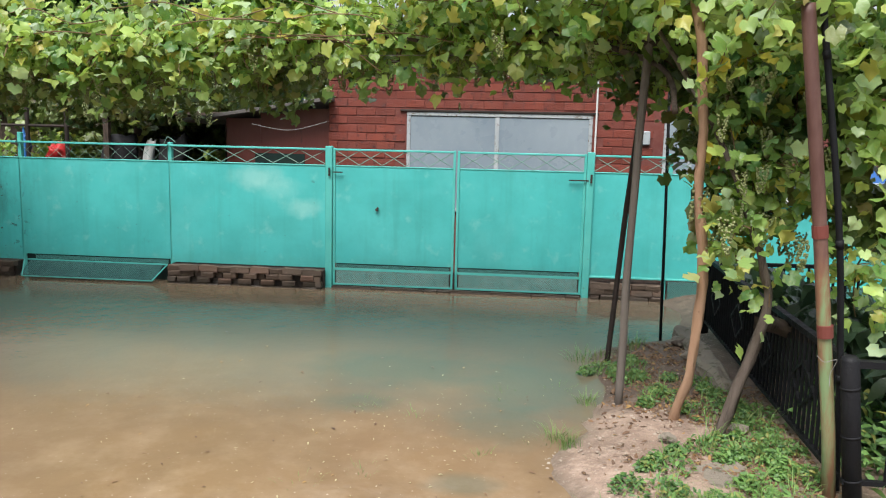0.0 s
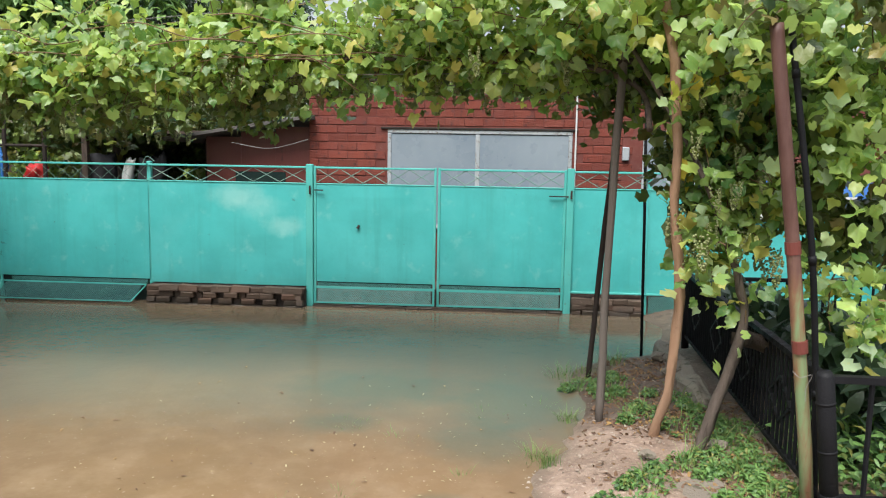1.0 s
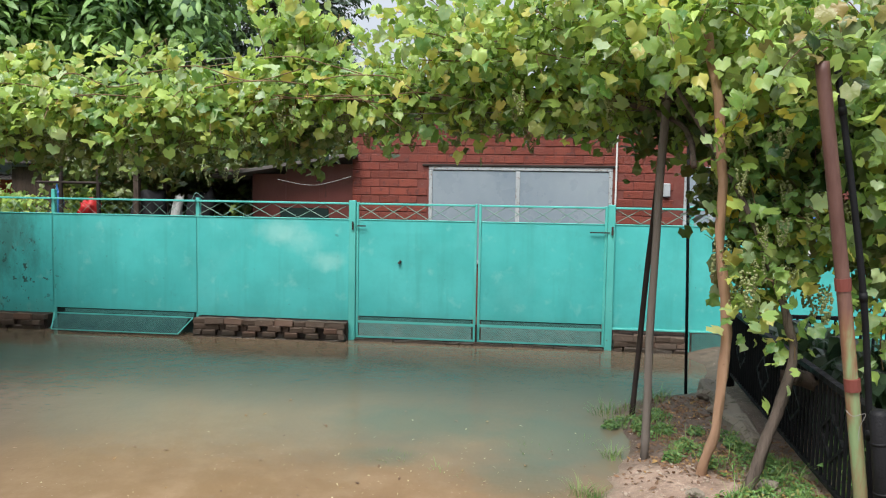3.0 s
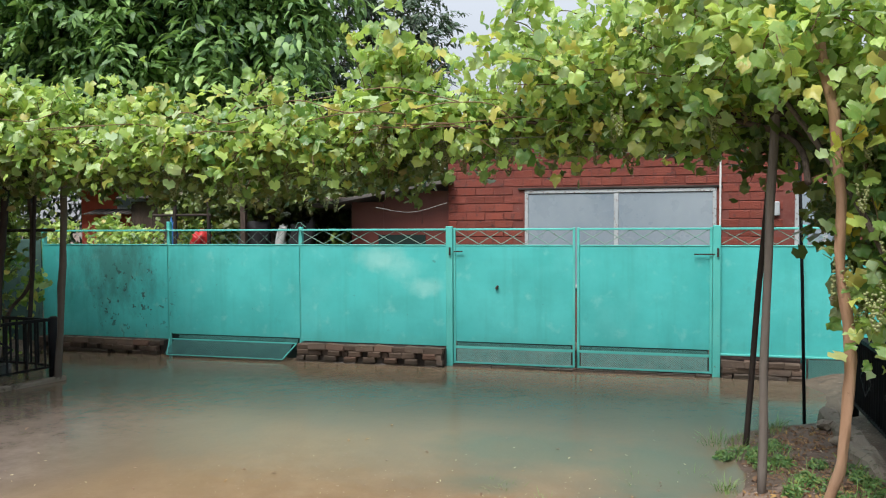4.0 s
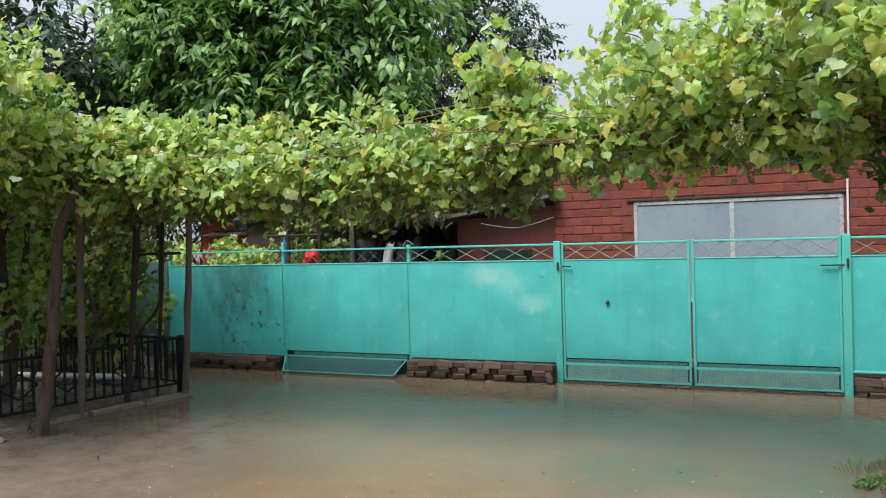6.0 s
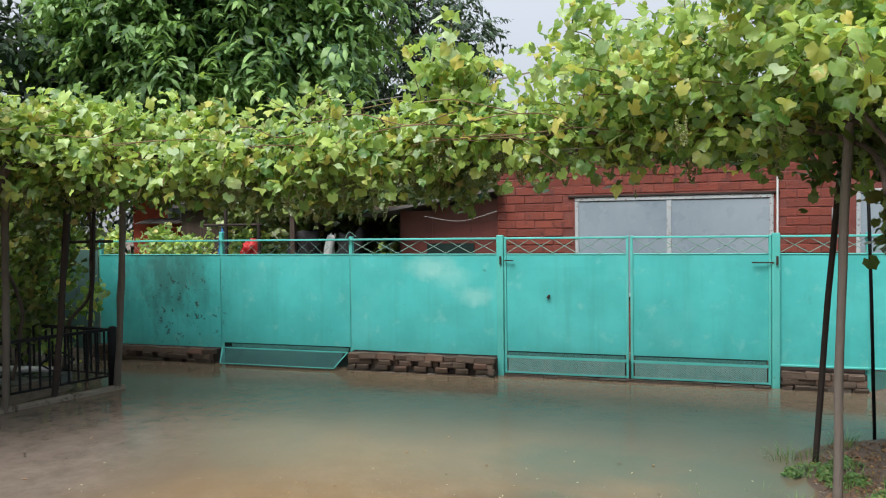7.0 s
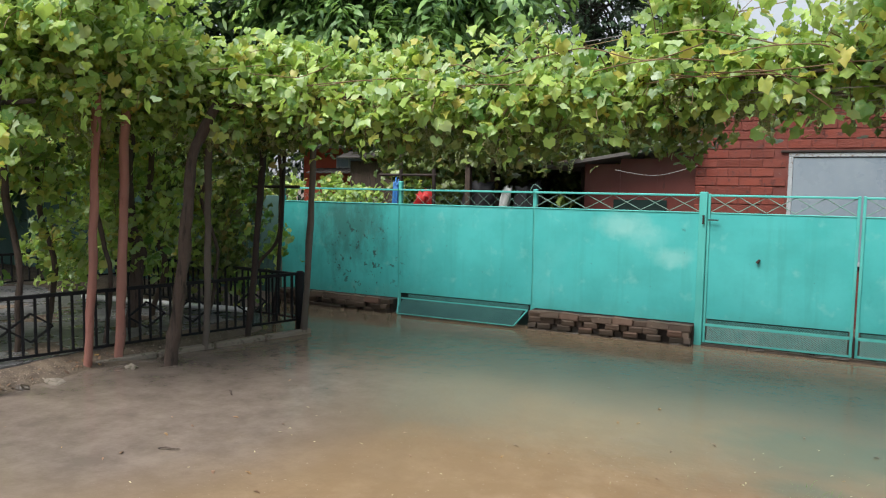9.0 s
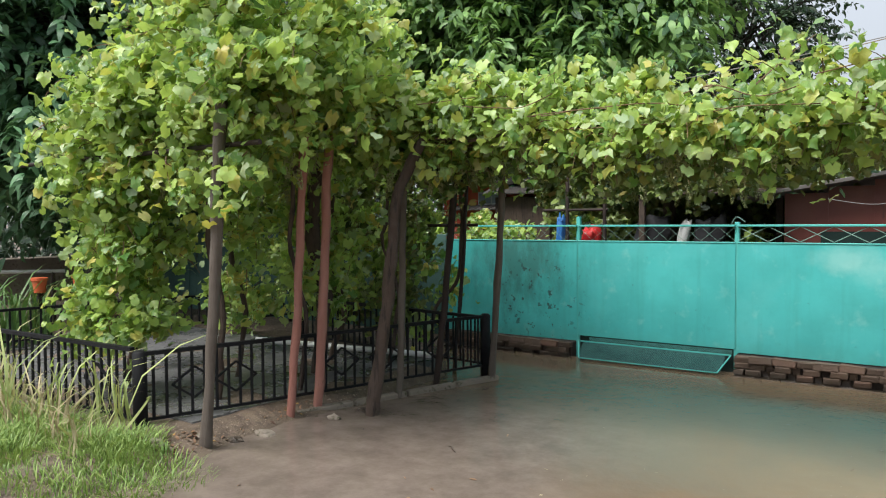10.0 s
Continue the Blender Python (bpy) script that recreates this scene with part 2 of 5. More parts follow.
# Near-black colour that stands in for shade in gaps and openings.
DARKGAP = worn("dark_shaded_gap", (0.015, 0.03, 0.028), (0.02, 0.04, 0.035), (0.03, 0.04, 0.04), 10.0, 0.8, shine=0.15)
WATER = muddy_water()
EARTH = earth()
RED_PLASTER = worn("bright_red_plaster", (0.42, 0.07, 0.04), (0.5, 0.10, 0.06), (0.3, 0.06, 0.04), 4.0, 0.7)
BRICK = worn("painted_red_brick", (0.155, 0.028, 0.017), (0.195, 0.04, 0.023), (0.085, 0.022, 0.018), 6.0, 0.7, vary=0.16, bump=0.9, spots=0.56)
MORTAR = worn("dark_red_mortar", (0.16, 0.045, 0.035), (0.13, 0.035, 0.028), (0.22, 0.13, 0.11), 9.0, 0.85)
STONE = soaked_stone()
# Joint mortar, darkened so its colour also holds the shade of the holes.
STONE_JOINT_SHADE = worn("dark_joint_and_hole_shade", (0.028, 0.021, 0.017), (0.045, 0.033, 0.026), (0.02, 0.022, 0.016), 12.0, 0.9)
BROWN_METAL = worn("red_brown_sheet_metal", (0.13, 0.032, 0.026), (0.16, 0.042, 0.032), (0.08, 0.022, 0.018), 4.0, 0.45, stretch=(1, 1, 0.3))
ROOFING = worn("grey_slate_roofing", (0.075, 0.068, 0.066), (0.12, 0.108, 0.10), (0.045, 0.04, 0.035), 6.0, 0.8)
GLASS = frosted()
WINDOW_PAINT = worn("chipped_grey_window_paint", (0.33, 0.36, 0.385), (0.42, 0.44, 0.46), (0.17, 0.13, 0.11), 12.0, 0.6, spots=0.55)
OLD_BARK = worn("split_grey_vine_bark", (0.10, 0.075, 0.06), (0.17, 0.135, 0.112), (0.045, 0.034, 0.028), 11.0, 0.9, stretch=(1, 1, 0.12), bump=1.0, spots=0.55)
BLACK_IRON = worn("black_painted_iron", (0.006, 0.0065, 0.008), (0.012, 0.012, 0.014), (0.03, 0.022, 0.017), 10.0, 0.6, spots=0.7, shine=0.2)
# Weathered grey, darkened to put the arbour's shade into the left poles.
GREY_SHADED_POLE = worn("weathered_grey_shaded_pole", (0.085, 0.068, 0.055), (0.13, 0.108, 0.09), (0.06, 0.05, 0.04), 9.0, 0.8, stretch=(1, 1, 0.15), bump=0.6)
PALE_POLE = worn("pale_grey_pole", (0.10, 0.084, 0.072), (0.16, 0.136, 0.118), (0.07, 0.058, 0.048), 9.0, 0.8, stretch=(1, 1, 0.15), bump=0.7)
DARK_POLE = worn("dark_iron_pole", (0.025, 0.02, 0.018), (0.05, 0.035, 0.03), (0.07, 0.04, 0.03), 9.0, 0.7, stretch=(1, 1, 0.3), shine=0.25)
PINK_POLE = worn("faded_red_pole", (0.27, 0.11, 0.085), (0.33, 0.16, 0.125), (0.14, 0.07, 0.05), 8.0, 0.75, stretch=(1, 1, 0.25), bump=0.5)
BARK = worn("vine_bark", (0.055, 0.038, 0.03), (0.095, 0.066, 0.05), (0.03, 0.022, 0.018), 11.0, 0.9, stretch=(1, 1, 0.12), bump=1.0, spots=0.55)
PALE_BARK = worn("pale_brown_bark", (0.29, 0.165, 0.095), (0.36, 0.225, 0.145), (0.14, 0.08, 0.05), 12.0, 0.8, stretch=(1, 1, 0.3), bump=0.5)
TREE_BARK = worn("grey_tree_bark", (0.05, 0.042, 0.035), (0.085, 0.07, 0.06), (0.03, 0.03, 0.02), 7.0, 0.9, stretch=(1, 1, 0.2), bump=1.0)
CONCRETE = worn("mossy_concrete", (0.18, 0.15, 0.12), (0.24, 0.205, 0.165), (0.08, 0.075, 0.045), 7.0, 0.85, bump=0.8, spots=0.55)
PAVING = worn("wet_grey_paving", (0.105, 0.105, 0.108), (0.15, 0.15, 0.152), (0.07, 0.07, 0.062), 3.0, 0.3)
WHITE_PLASTIC = worn("white_plastic", (0.6, 0.62, 0.62), (0.7, 0.7, 0.69), (0.35, 0.33, 0.3), 9.0, 0.45)
RED_CLOTH = worn("red_plastic", (0.48, 0.02, 0.025), (0.55, 0.035, 0.03), (0.3, 0.02, 0.02), 6.0, 0.5)
BLUE_CLOTH = worn("blue_plastic", (0.02, 0.13, 0.42), (0.03, 0.18, 0.5), (0.02, 0.08, 0.25), 6.0, 0.5)
ORANGE = worn("orange_clay", (0.55, 0.10, 0.035), (0.62, 0.14, 0.05), (0.38, 0.08, 0.04), 8.0, 0.6)
BLACK_HEAP = worn("black_heap", (0.012, 0.013, 0.016), (0.02, 0.02, 0.024), (0.03, 0.03, 0.03), 6.0, 0.9)
BANNER_BLUE = worn("blue_banner_vinyl", (0.05, 0.17, 0.52), (0.08, 0.22, 0.6), (0.12, 0.26, 0.6), 3.0, 0.4)
VINE_LEAF = leafy("grape_leaf", (0.075, 0.20, 0.05), (0.47, 0.64, 0.175), (0.64, 0.50, 0.12), 0.33, 0.42, 0.76, (0.48, 0.60, 0.42), 1.8, 0.4)
# Old dull leaves; also the shaded copy of grape_leaf inside the arbours.
VINE_LEAF_DULL_SHADED = leafy("old_shaded_grape_leaf", (0.022, 0.055, 0.016), (0.19, 0.26, 0.065), (0.30, 0.22, 0.07), 0.35, 0.25, pale=(0.24, 0.29, 0.13))
TREE_LEAF = leafy("walnut_leaf", (0.024, 0.085, 0.036), (0.31, 0.52, 0.17), (0.42, 0.54, 0.16), 0.48, 0.3, 0.93, None, 0.6, 0.85)
HANGING_LEAF = leafy("blue_green_tree_leaf", (0.016, 0.06, 0.034), (0.12, 0.26, 0.12), (0.2, 0.32, 0.11), 0.42, 0.2, 0.93, None, 0.7, 0.8)
DARK_LEAF = leafy("dark_tree_leaf", (0.018, 0.044, 0.026), (0.075, 0.14, 0.07), (0.09, 0.10, 0.045), 0.35, 0.15)
GRASS = leafy("grass_blade", (0.11, 0.21, 0.045), (0.29, 0.41, 0.11), (0.42, 0.46, 0.16), 0.55, 0.25, 0.9)
STRAW = leafy("straw_grass", (0.20, 0.30, 0.09), (0.50, 0.54, 0.22), (0.62, 0.54, 0.32), 0.6, 0.25, 0.7)
BANK_GRASS = leafy("bank_grass_blade", (0.07, 0.15, 0.04), (0.22, 0.34, 0.10), (0.30, 0.30, 0.12), 0.55, 0.25)
DRY_STRAW = leafy("dry_straw", (0.26, 0.22, 0.12), (0.52, 0.46, 0.28), (0.36, 0.27, 0.15), 0.7, 0.15)
WEED = leafy("weed_leaf", (0.035, 0.10, 0.028), (0.15, 0.29, 0.075), (0.3, 0.25, 0.06), 0.5, 0.2)
LITTER = leafy("dead_leaf", (0.075, 0.042, 0.028), (0.20, 0.11, 0.06), (0.42, 0.26, 0.08), 0.7, 0.1)
GRAPE = worn("pale_green_grape", (0.20, 0.235, 0.08), (0.28, 0.30, 0.14), (0.19, 0.13, 0.07), 40.0, 0.4)
CABLE = worn("grey_cable", (0.2, 0.19, 0.18), (0.26, 0.25, 0.23), (0.12, 0.1, 0.1), 9.0, 0.6)
YELLOW_CABLE = worn("tan_cable", (0.26, 0.19, 0.09), (0.3, 0.22, 0.11), (0.3, 0.2, 0.1), 9.0, 0.6)


# ---- building helpers ----
def thing(name, at, label, category, group="", kind=""):
    ob = new(name)
    ob.empty_display_size = 0.1
    ob.matrix_basis = pose(*at)
    return tagged(ob, label, category, group, kind)


def adopt(ob, parent):
    ob.parent = parent
    if parent.parent is None:
        ob.matrix_parent_inverse = parent.matrix_basis.inverted()
    return ob


def to_mesh(name, bm, material, smooth=False):
    mesh = bpy.data.meshes.new(name)
    bm.normal_update()
    bm.to_mesh(mesh)
    bm.free()
    mesh.materials.append(material)
    if smooth:
        mesh.polygons.foreach_set("use_smooth", [True] * len(mesh.polygons))
    return mesh


def part(name, bm, material, parent, label="", smooth=False, kind=""):
    mesh = bm if isinstance(bm, bpy.types.Mesh) else to_mesh(name, bm, material, smooth)
    return tagged(adopt(new(name, mesh), parent), label, kind=kind)


def whole(name, bm, material, label, category, group="", kind="", smooth=False):
    mesh = bm if isinstance(bm, bpy.types.Mesh) else to_mesh(name, bm, material, smooth)
    return tagged(new(name, mesh), label, category, group, kind)


def piece(name, mesh, parent, m):
    ob = adopt(new(name, mesh), parent)
    ob.matrix_basis = m
    return ob


def box(bm, lo, hi, bevel=0.0, m=None):
    made = bmesh.ops.create_cube(bm, size=1)["verts"]
    for v in made:
        v.co = Vector([lo[i] + (v.co[i] + 0.5) * (hi[i] - lo[i]) for i in range(3)])
    if bevel:
        edges = list({e for v in made for e in v.link_edges})
        made = bmesh.ops.bevel(bm, geom=edges, offset=bevel, segments=1, affect="EDGES")["verts"]
    if m is not None:
        bmesh.ops.transform(bm, matrix=m, verts=made)
    return bm


def tube(bm, points, radii, sides=8, wobble=0.0):
    """A round limb through points, capped at both ends."""
    points = [Vector(p) for p in points]
    if isinstance(radii, (int, float)):
        radii = [radii] * len(points)
    rings = []
    for i, p in enumerate(points):
        way = (points[min(i + 1, len(points) - 1)] - points[max(i - 1, 0)]).normalized()
        side = way.cross(Vector((0, 1, 0.01)) if abs(way.y) < 0.9 else Vector((1, 0, 0))).normalized()
        up = side.cross(way)
        ring = []
        for k in range(sides):
            a = 2 * math.pi * k / sides
            r = radii[i] * (1 + wobble * noise.noise(p * 7 + Vector((k * 1.7, 0, 0))))
            ring.append(bm.verts.new(p + r * (math.cos(a) * side + math.sin(a) * up)))
        rings.append(ring)
    for a, b in zip(rings, rings[1:]):
        for k in range(sides):
            bm.faces.new((a[k], a[(k + 1) % sides], b[(k + 1) % sides], b[k]))
    bm.faces.new(rings[0][::-1])
    bm.faces.new(rings[-1])
    return bm


def bent(points, steps=6, jitter=0.0, seed=0):
    """A smooth line through a few points, slightly uneven."""
    pts = [Vector(p) for p in points]
    out = []
    for i in range(len(pts) - 1):
        p0, p1, p2, p3 = pts[max(i - 1, 0)], pts[i], pts[i + 1], pts[min(i + 2, len(pts) - 1)]
        for k in range(steps):
            t = k / steps
            q = 0.5 * (2 * p1 + (p2 - p0) * t + (2 * p0 - 5 * p1 + 4 * p2 - p3) * t * t + (3 * p1 - p0 - 3 * p2 + p3) * t ** 3)
            out.append(q + jitter * noise.noise_vector(q * 3 + Vector((seed, 0, 0))))
    return out + [pts[-1]]


def bar(a, b, w, d=None):
    """A square bar from a to b."""
    bm = bmesh.new()
    a, b = Vector(a), Vector(b)
    length = (b - a).length
    d = d or w
    m = Matrix.Translation(a) @ (b - a).to_track_quat("Z", "Y").to_matrix().to_4x4()
    return box(bm, (-w / 2, -d / 2, 0), (w / 2, d / 2, length), 0.0, m)


def raw_mesh(name, verts, faces, material, smooth=False):
    mesh = bpy.data.meshes.new(name)
    mesh.from_pydata(verts, [], faces)
    mesh.materials.append(material)
    if smooth:
        mesh.polygons.foreach_set("use_smooth", [True] * len(mesh.polygons))
    return mesh


def grape_leaf_shape():
    """Five lobes with toothed notches, folded along the midrib and ruffled at the rim."""
    verts, faces = [(0, 0.05, 0.02)], []
    rim = ((90, 0.12), (66, 0.48), (40, 0.47), (16, 0.56), (-12, 0.48), (-38, 0.58), (-64, 0.50), (-90, 0.64), (-116, 0.50), (-142, 0.58), (-168, 0.48), (164, 0.56), (140, 0.47), (114, 0.48))
    for k, (a, r) in enumerate(rim):
        x, y = r * math.cos(radians(a)), r * math.sin(radians(a))
        verts.append((x, y, -0.55 * r * r + 0.26 * abs(x) + (0.05 if k % 4 < 2 else -0.05)))
    n = len(verts) - 1
    return np.array(verts), [(0, 1 + i, 1 + (i + 1) % n) for i in range(n)]


def toothed(shape):
    """The same leaf with a tooth between each two rim points."""
    verts, n = shape[0], len(shape[0]) - 1
    out = [verts[0]]
    for i in range(n):
        a, b = verts[1 + i], verts[1 + (i + 1) % n]
        out += [a, (a + b) / 2 * np.array((1.07, 1.07, 1.0)), a * 0.25 + b * 0.75]
    m = len(out) - 1
    return np.array(out), [(0, 1 + i, 1 + (i + 1) % m) for i in range(m)]


def long_leaf_shape():
    verts = [(0, 0.5, 0), (-0.15, 0.3, 0.05), (0.15, 0.3, 0.05), (-0.22, 0.0, 0.06), (0.22, 0.0, 0.06), (-0.14, -0.32, -0.03), (0.14, -0.32, -0.03), (0, -0.6, -0.16)]
    return np.array(verts), [(0, 1, 2), (1, 3, 4, 2), (3, 5, 6, 4), (5, 7, 6)]


def blade_shape():
    """A blade that rises and then arches over."""
    line = ((0.0, 0.0, 0.02), (0.36, 0.04, 0.021), (0.64, 0.18, 0.018), (0.76, 0.42, 0.012))
    verts = [(side * w, y, z) for y, z, w in line for side in (-1, 1)] + [(0, 0.68, 0.68)]
    return np.array(verts), [(0, 1, 3, 2), (2, 3, 5, 4), (4, 5, 7, 6), (6, 7, 8)]


def scatter(name, shape, places, normals, hang, sizes, material):
    """One mesh of many leaves: at each place, facing along its normal, with its tip along hang."""
    tv, tf = shape
    places, normals, hang = np.asarray(places), np.asarray(normals), np.asarray(hang)
    sizes = np.asarray(sizes)
    nz = normals / np.maximum(np.linalg.norm(normals, axis=1, keepdims=True), 1e-6)
    ny = -hang + nz * np.sum(hang * nz, axis=1, keepdims=True)
    ny /= np.maximum(np.linalg.norm(ny, axis=1, keepdims=True), 1e-6)
    nx = np.cross(ny, nz)
    g = np.random.default_rng(len(places))
    curl = g.uniform(0.1, 2.2, (len(places), 1, 1))
    slim = g.uniform(0.7, 1.1, (len(places), 1, 1))
    v = (places[:, None] + sizes[:, None, None] * (slim * tv[None, :, 0:1] * nx[:, None] + tv[None, :, 1:2] * ny[:, None] + curl * tv[None, :, 2:3] * nz[:, None])).reshape(-1, 3)
    k = len(tv)
    faces = [tuple(i + j * k for i in f) for j in range(len(places)) for f in tf]
    return raw_mesh(name, v.tolist(), faces, material, True)


GRAPE_LEAF, LONG_LEAF, BLADE = grape_leaf_shape(), long_leaf_shape(), blade_shape()


class Vine:
    """Shoots with leaves, gathered over several stretches of a trellis."""

    def __init__(self, seed):
        self.rng = np.random.default_rng(seed)
        self.p, self.n, self.h, self.s = [], [], [], []
        self.canes = []

    def shoot(self, start, way, length, droop, size=0.1, spread=0.08, face=(0, -0.45, 0.75)):
        g = self.rng
        p, d = np.array(start, float), np.array(way, float)
        d /= np.linalg.norm(d)
        line, step = [tuple(p)], 0.07
        for i in range(max(2, int(length / step))):
            d = d + np.array((0, 0, -droop)) + g.normal(0, 0.12, 3)
            d /= np.linalg.norm(d)
            p = p + step * d
            line.append(tuple(p))
            for _ in range(3 if g.random() < 0.6 else 2):
                self.p.append(p + g.normal(0, spread, 3))
                self.n.append(np.array(face) + g.normal(0, 0.65, 3))
                self.h.append(np.array((0, -0.25, -1)) + g.normal(0, 0.6, 3))
                self.s.append(size * g.uniform(0.6, 1.35))
        self.canes.append(line)

    def fill(self, lo, hi, count, length, droop, rise=0.3, out=(0, -0.6), **more):
        g = self.rng
        lo, hi = np.array(lo), np.array(hi)
        knots = g.uniform(lo, hi, (max(3, count // 5), 3))
        for _ in range(count):
            s = g.uniform(lo, hi)
            near = knots[np.argmin(np.sum((knots - s) ** 2, axis=1))]
            s = s + 0.7 * (near - s)
            w = (out[0] + g.normal(0, 0.7), out[1] + g.normal(0, 0.7), rise + g.normal(0, 0.4))
            self.shoot(s, w, g.uniform(*length), droop, **more)

    def grow(self, parent, material, near=None, cane_every=2):
        """Foliage as one mesh, with the leaves inside the near stretch as parts of their own."""
        p = np.array(self.p)
        own = np.zeros(len(p), bool)
        if near:
            inside = np.all((p > np.array(near[0])) & (p < np.array(near[1])), axis=1)
            own[np.flatnonzero(inside)[:near[2]]] = True
        n, h, s = np.array(self.n), np.array(self.h), np.array(self.s)
        rest = ~own
        part("foliage", scatter("foliage", GRAPE_LEAF, p[rest], n[rest], h[rest], s[rest], material), material, parent, kind="stuff")
        if near:
            fine = toothed(GRAPE_LEAF)
            kinds = [raw_mesh("leaf", (fine[0] * np.array((wide, 1.0, curl))).tolist(), fine[1], LONE_LEAF, True) for wide, curl in ((1.0, 0.6), (0.85, 1.9), (0.7, 2.8), (0.95, -0.8))]
            for i in np.flatnonzero(own):
                nz = Vector(n[i]).normalized()
                ny = (-Vector(h[i]) + nz * Vector(h[i]).dot(nz)).normalized()
                nx = ny.cross(nz)
                m = Matrix((nx, ny, nz)).transposed().to_4x4()
                piece("leaf", kinds[i % 4], parent, Matrix.Translation(p[i]) @ m @ Matrix.Diagonal((s[i], s[i], s[i], 1)))
        bm = bmesh.new()
        for line in self.canes[::cane_every]:
            tube(bm, line, [0.006 - 0.004 * k / len(line) for k in range(len(line))], 3)
        part("cane", bm, CANE, parent, "thin brown shoots", kind="stuff")


LONE = Nodes("grape_leaf_single")
lone_rnd = LONE.node("ShaderNodeObjectInfo").outputs["Random"]
lone_col = LONE.mix(LONE.span(lone_rnd, 0, 0.8), (0.03, 0.10, 0.028), (0.30, 0.47, 0.12))
lone_col = LONE.mix(LONE.span(lone_rnd, 0.8, 0.95), lone_col, (0.52, 0.44, 0.05))
lone_col = LONE.mix(LONE.span(LONE.noise(45.0, 5.0, 0.6), 0.55, 0.72, 0, 0.4), lone_col, (0.36, 0.34, 0.08))
LONE_LEAF = LONE.finish(lone_col, 0.35)
LONE.bump(LONE.noise(70.0, 4.0), 0.5, 0.006)
lone_thin = LONE.node("ShaderNodeBsdfTranslucent")
LONE.link(lone_col, lone_thin.inputs["Color"])
lone_both = LONE.node("ShaderNodeMixShader", Fac=0.35)
LONE.link(LONE.bsdf.outputs[0], lone_both.inputs[1])
LONE.link(lone_thin.outputs[0], lone_both.inputs[2])
LONE.link(lone_both.outputs[0], LONE.out.inputs["Surface"])
CANE = worn("brown_cane", (0.13, 0.075, 0.04), (0.19, 0.12, 0.06), (0.08, 0.05, 0.03), 12.0, 0.8)


def grape_bunch_mesh(seed):
    g = random.Random(seed)
    bm = bmesh.new()
    for i in range(64):
        f = i / 64
        r = 0.03 * (1 - f) ** 0.6 + 0.004
        a = g.uniform(0, 6.283)
        at = (r * math.cos(a), r * math.sin(a), -0.16 * f + g.uniform(-0.008, 0.008))
        bmesh.ops.create_icosphere(bm, subdivisions=1, radius=g.uniform(0.0065, 0.009), matrix=pose(*at))
    return to_mesh("fruit", bm, GRAPE, True)


BUNCHES = [grape_bunch_mesh(s) for s in (1, 2, 3)]


def hang_bunches(parent, seed, lo, hi, count):
    g = random.Random(seed)
    for _ in range(count):
        at = [g.uniform(lo[i], hi[i]) for i in range(3)]
        k = g.uniform(0.8, 1.3)
        piece("fruit", g.choice(BUNCHES), parent, pose(*at, g.uniform(-12, 12), g.uniform(-12, 12), g.uniform(0, 360)) @ Matrix.Diagonal((k, k, k, 1)))


# ---- ground and flood ----
def smooth(v, lo, hi):
    t = min(max((v - lo) / (hi - lo), 0.0), 1.0)
    return t * t * (3 - 2 * t)


def land(x, y):
    """Height of the ground: a flooded yard between two low banks."""
    shore = 0.24 + 0.42 * smooth(y, 3.7, 5.4) + 1.1 * smooth(y, 6.3, 7.2)
    right = smooth(x, shore - 0.6, shore + 0.7) * 0.25
    left = smooth(-x, 5.9 + 0.55 * smooth(y, 3.0, 4.0), 7.1) * 0.26 * (1 - 0.75 * smooth(y, 6.7, 7.2) * smooth(x, -8.6, -7.6))
    front = smooth(-(x + 0.55 * y), 4.4, 5.8) * 0.14 * smooth(-y, -3.1, -2.0)
    back = smooth(y, 8.84, 8.98) * 0.32
    bumps = 0.03 * noise.noise(Vector((x * 1.9, y * 1.9, 0))) + 0.02 * noise.noise(Vector((x * 6, y * 6, 3)))
    return -0.16 + max(right, left, front, back) + bumps


def make_ground():
    xs = np.concatenate((np.array([-900, -300, -120, -60, -35, -24]), np.arange(-18, 8.01, 0.13), np.array([12, 20, 35, 60, 120, 300, 900])))
    ys = np.concatenate((np.array([-900, -300, -100, -40, -18, -9]), np.arange(-4, 14.01, 0.13), np.array([18, 25, 40, 70, 140, 400, 900])))
    verts = [(x, y, land(x, y)) for y in ys for x in xs]
    w = len(xs)
    faces = [(j * w + i, j * w + i + 1, (j + 1) * w + i + 1, (j + 1) * w + i) for j in range(len(ys) - 1) for i in range(w - 1)]
    whole("ground", raw_mesh("ground", verts, faces, EARTH, True), EARTH, "wet brown earth with sand and dead leaves", "ground", kind="structure")


make_ground()
flood = bmesh.new()
for x in (-14.0, 9.0):
    for y in (-14.0, 9.0):
        flood.verts.new((x, y, 0.0))
flood.verts.ensure_lookup_table()
flood.faces.new([flood.verts[i] for i in (0, 2, 3, 1)])
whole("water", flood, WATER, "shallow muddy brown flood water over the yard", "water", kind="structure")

garden = bmesh.new()
box(garden, (-12.5, 3.7, -0.05), (-7.2, 7.2, 0.11))
whole("pavement", garden, PAVING, "wet grey paving inside the railing", "pavement", kind="structure")

# ---- fence ----
FY = 8.8
TOP, SHEET_TOP, SHEET_LOW = 1.70, 1.50, 0.26


def lattice(parent, x0, x1, count, radius=0.005):
    z0, z1 = SHEET_TOP + 0.02, TOP - 0.01
    step = (x1 - x0) / count
    for i in range(count):
        for up in (0, 1):
            a, b = (z0, z1) if up else (z1, z0)
            part("lattice_rod", tube(bmesh.new(), [(x0 + i * step, FY + 0.008 * up, a), (x0 + (i + 1) * step, FY + 0.008 * up, b)], radius, 6), LATTICE, parent)


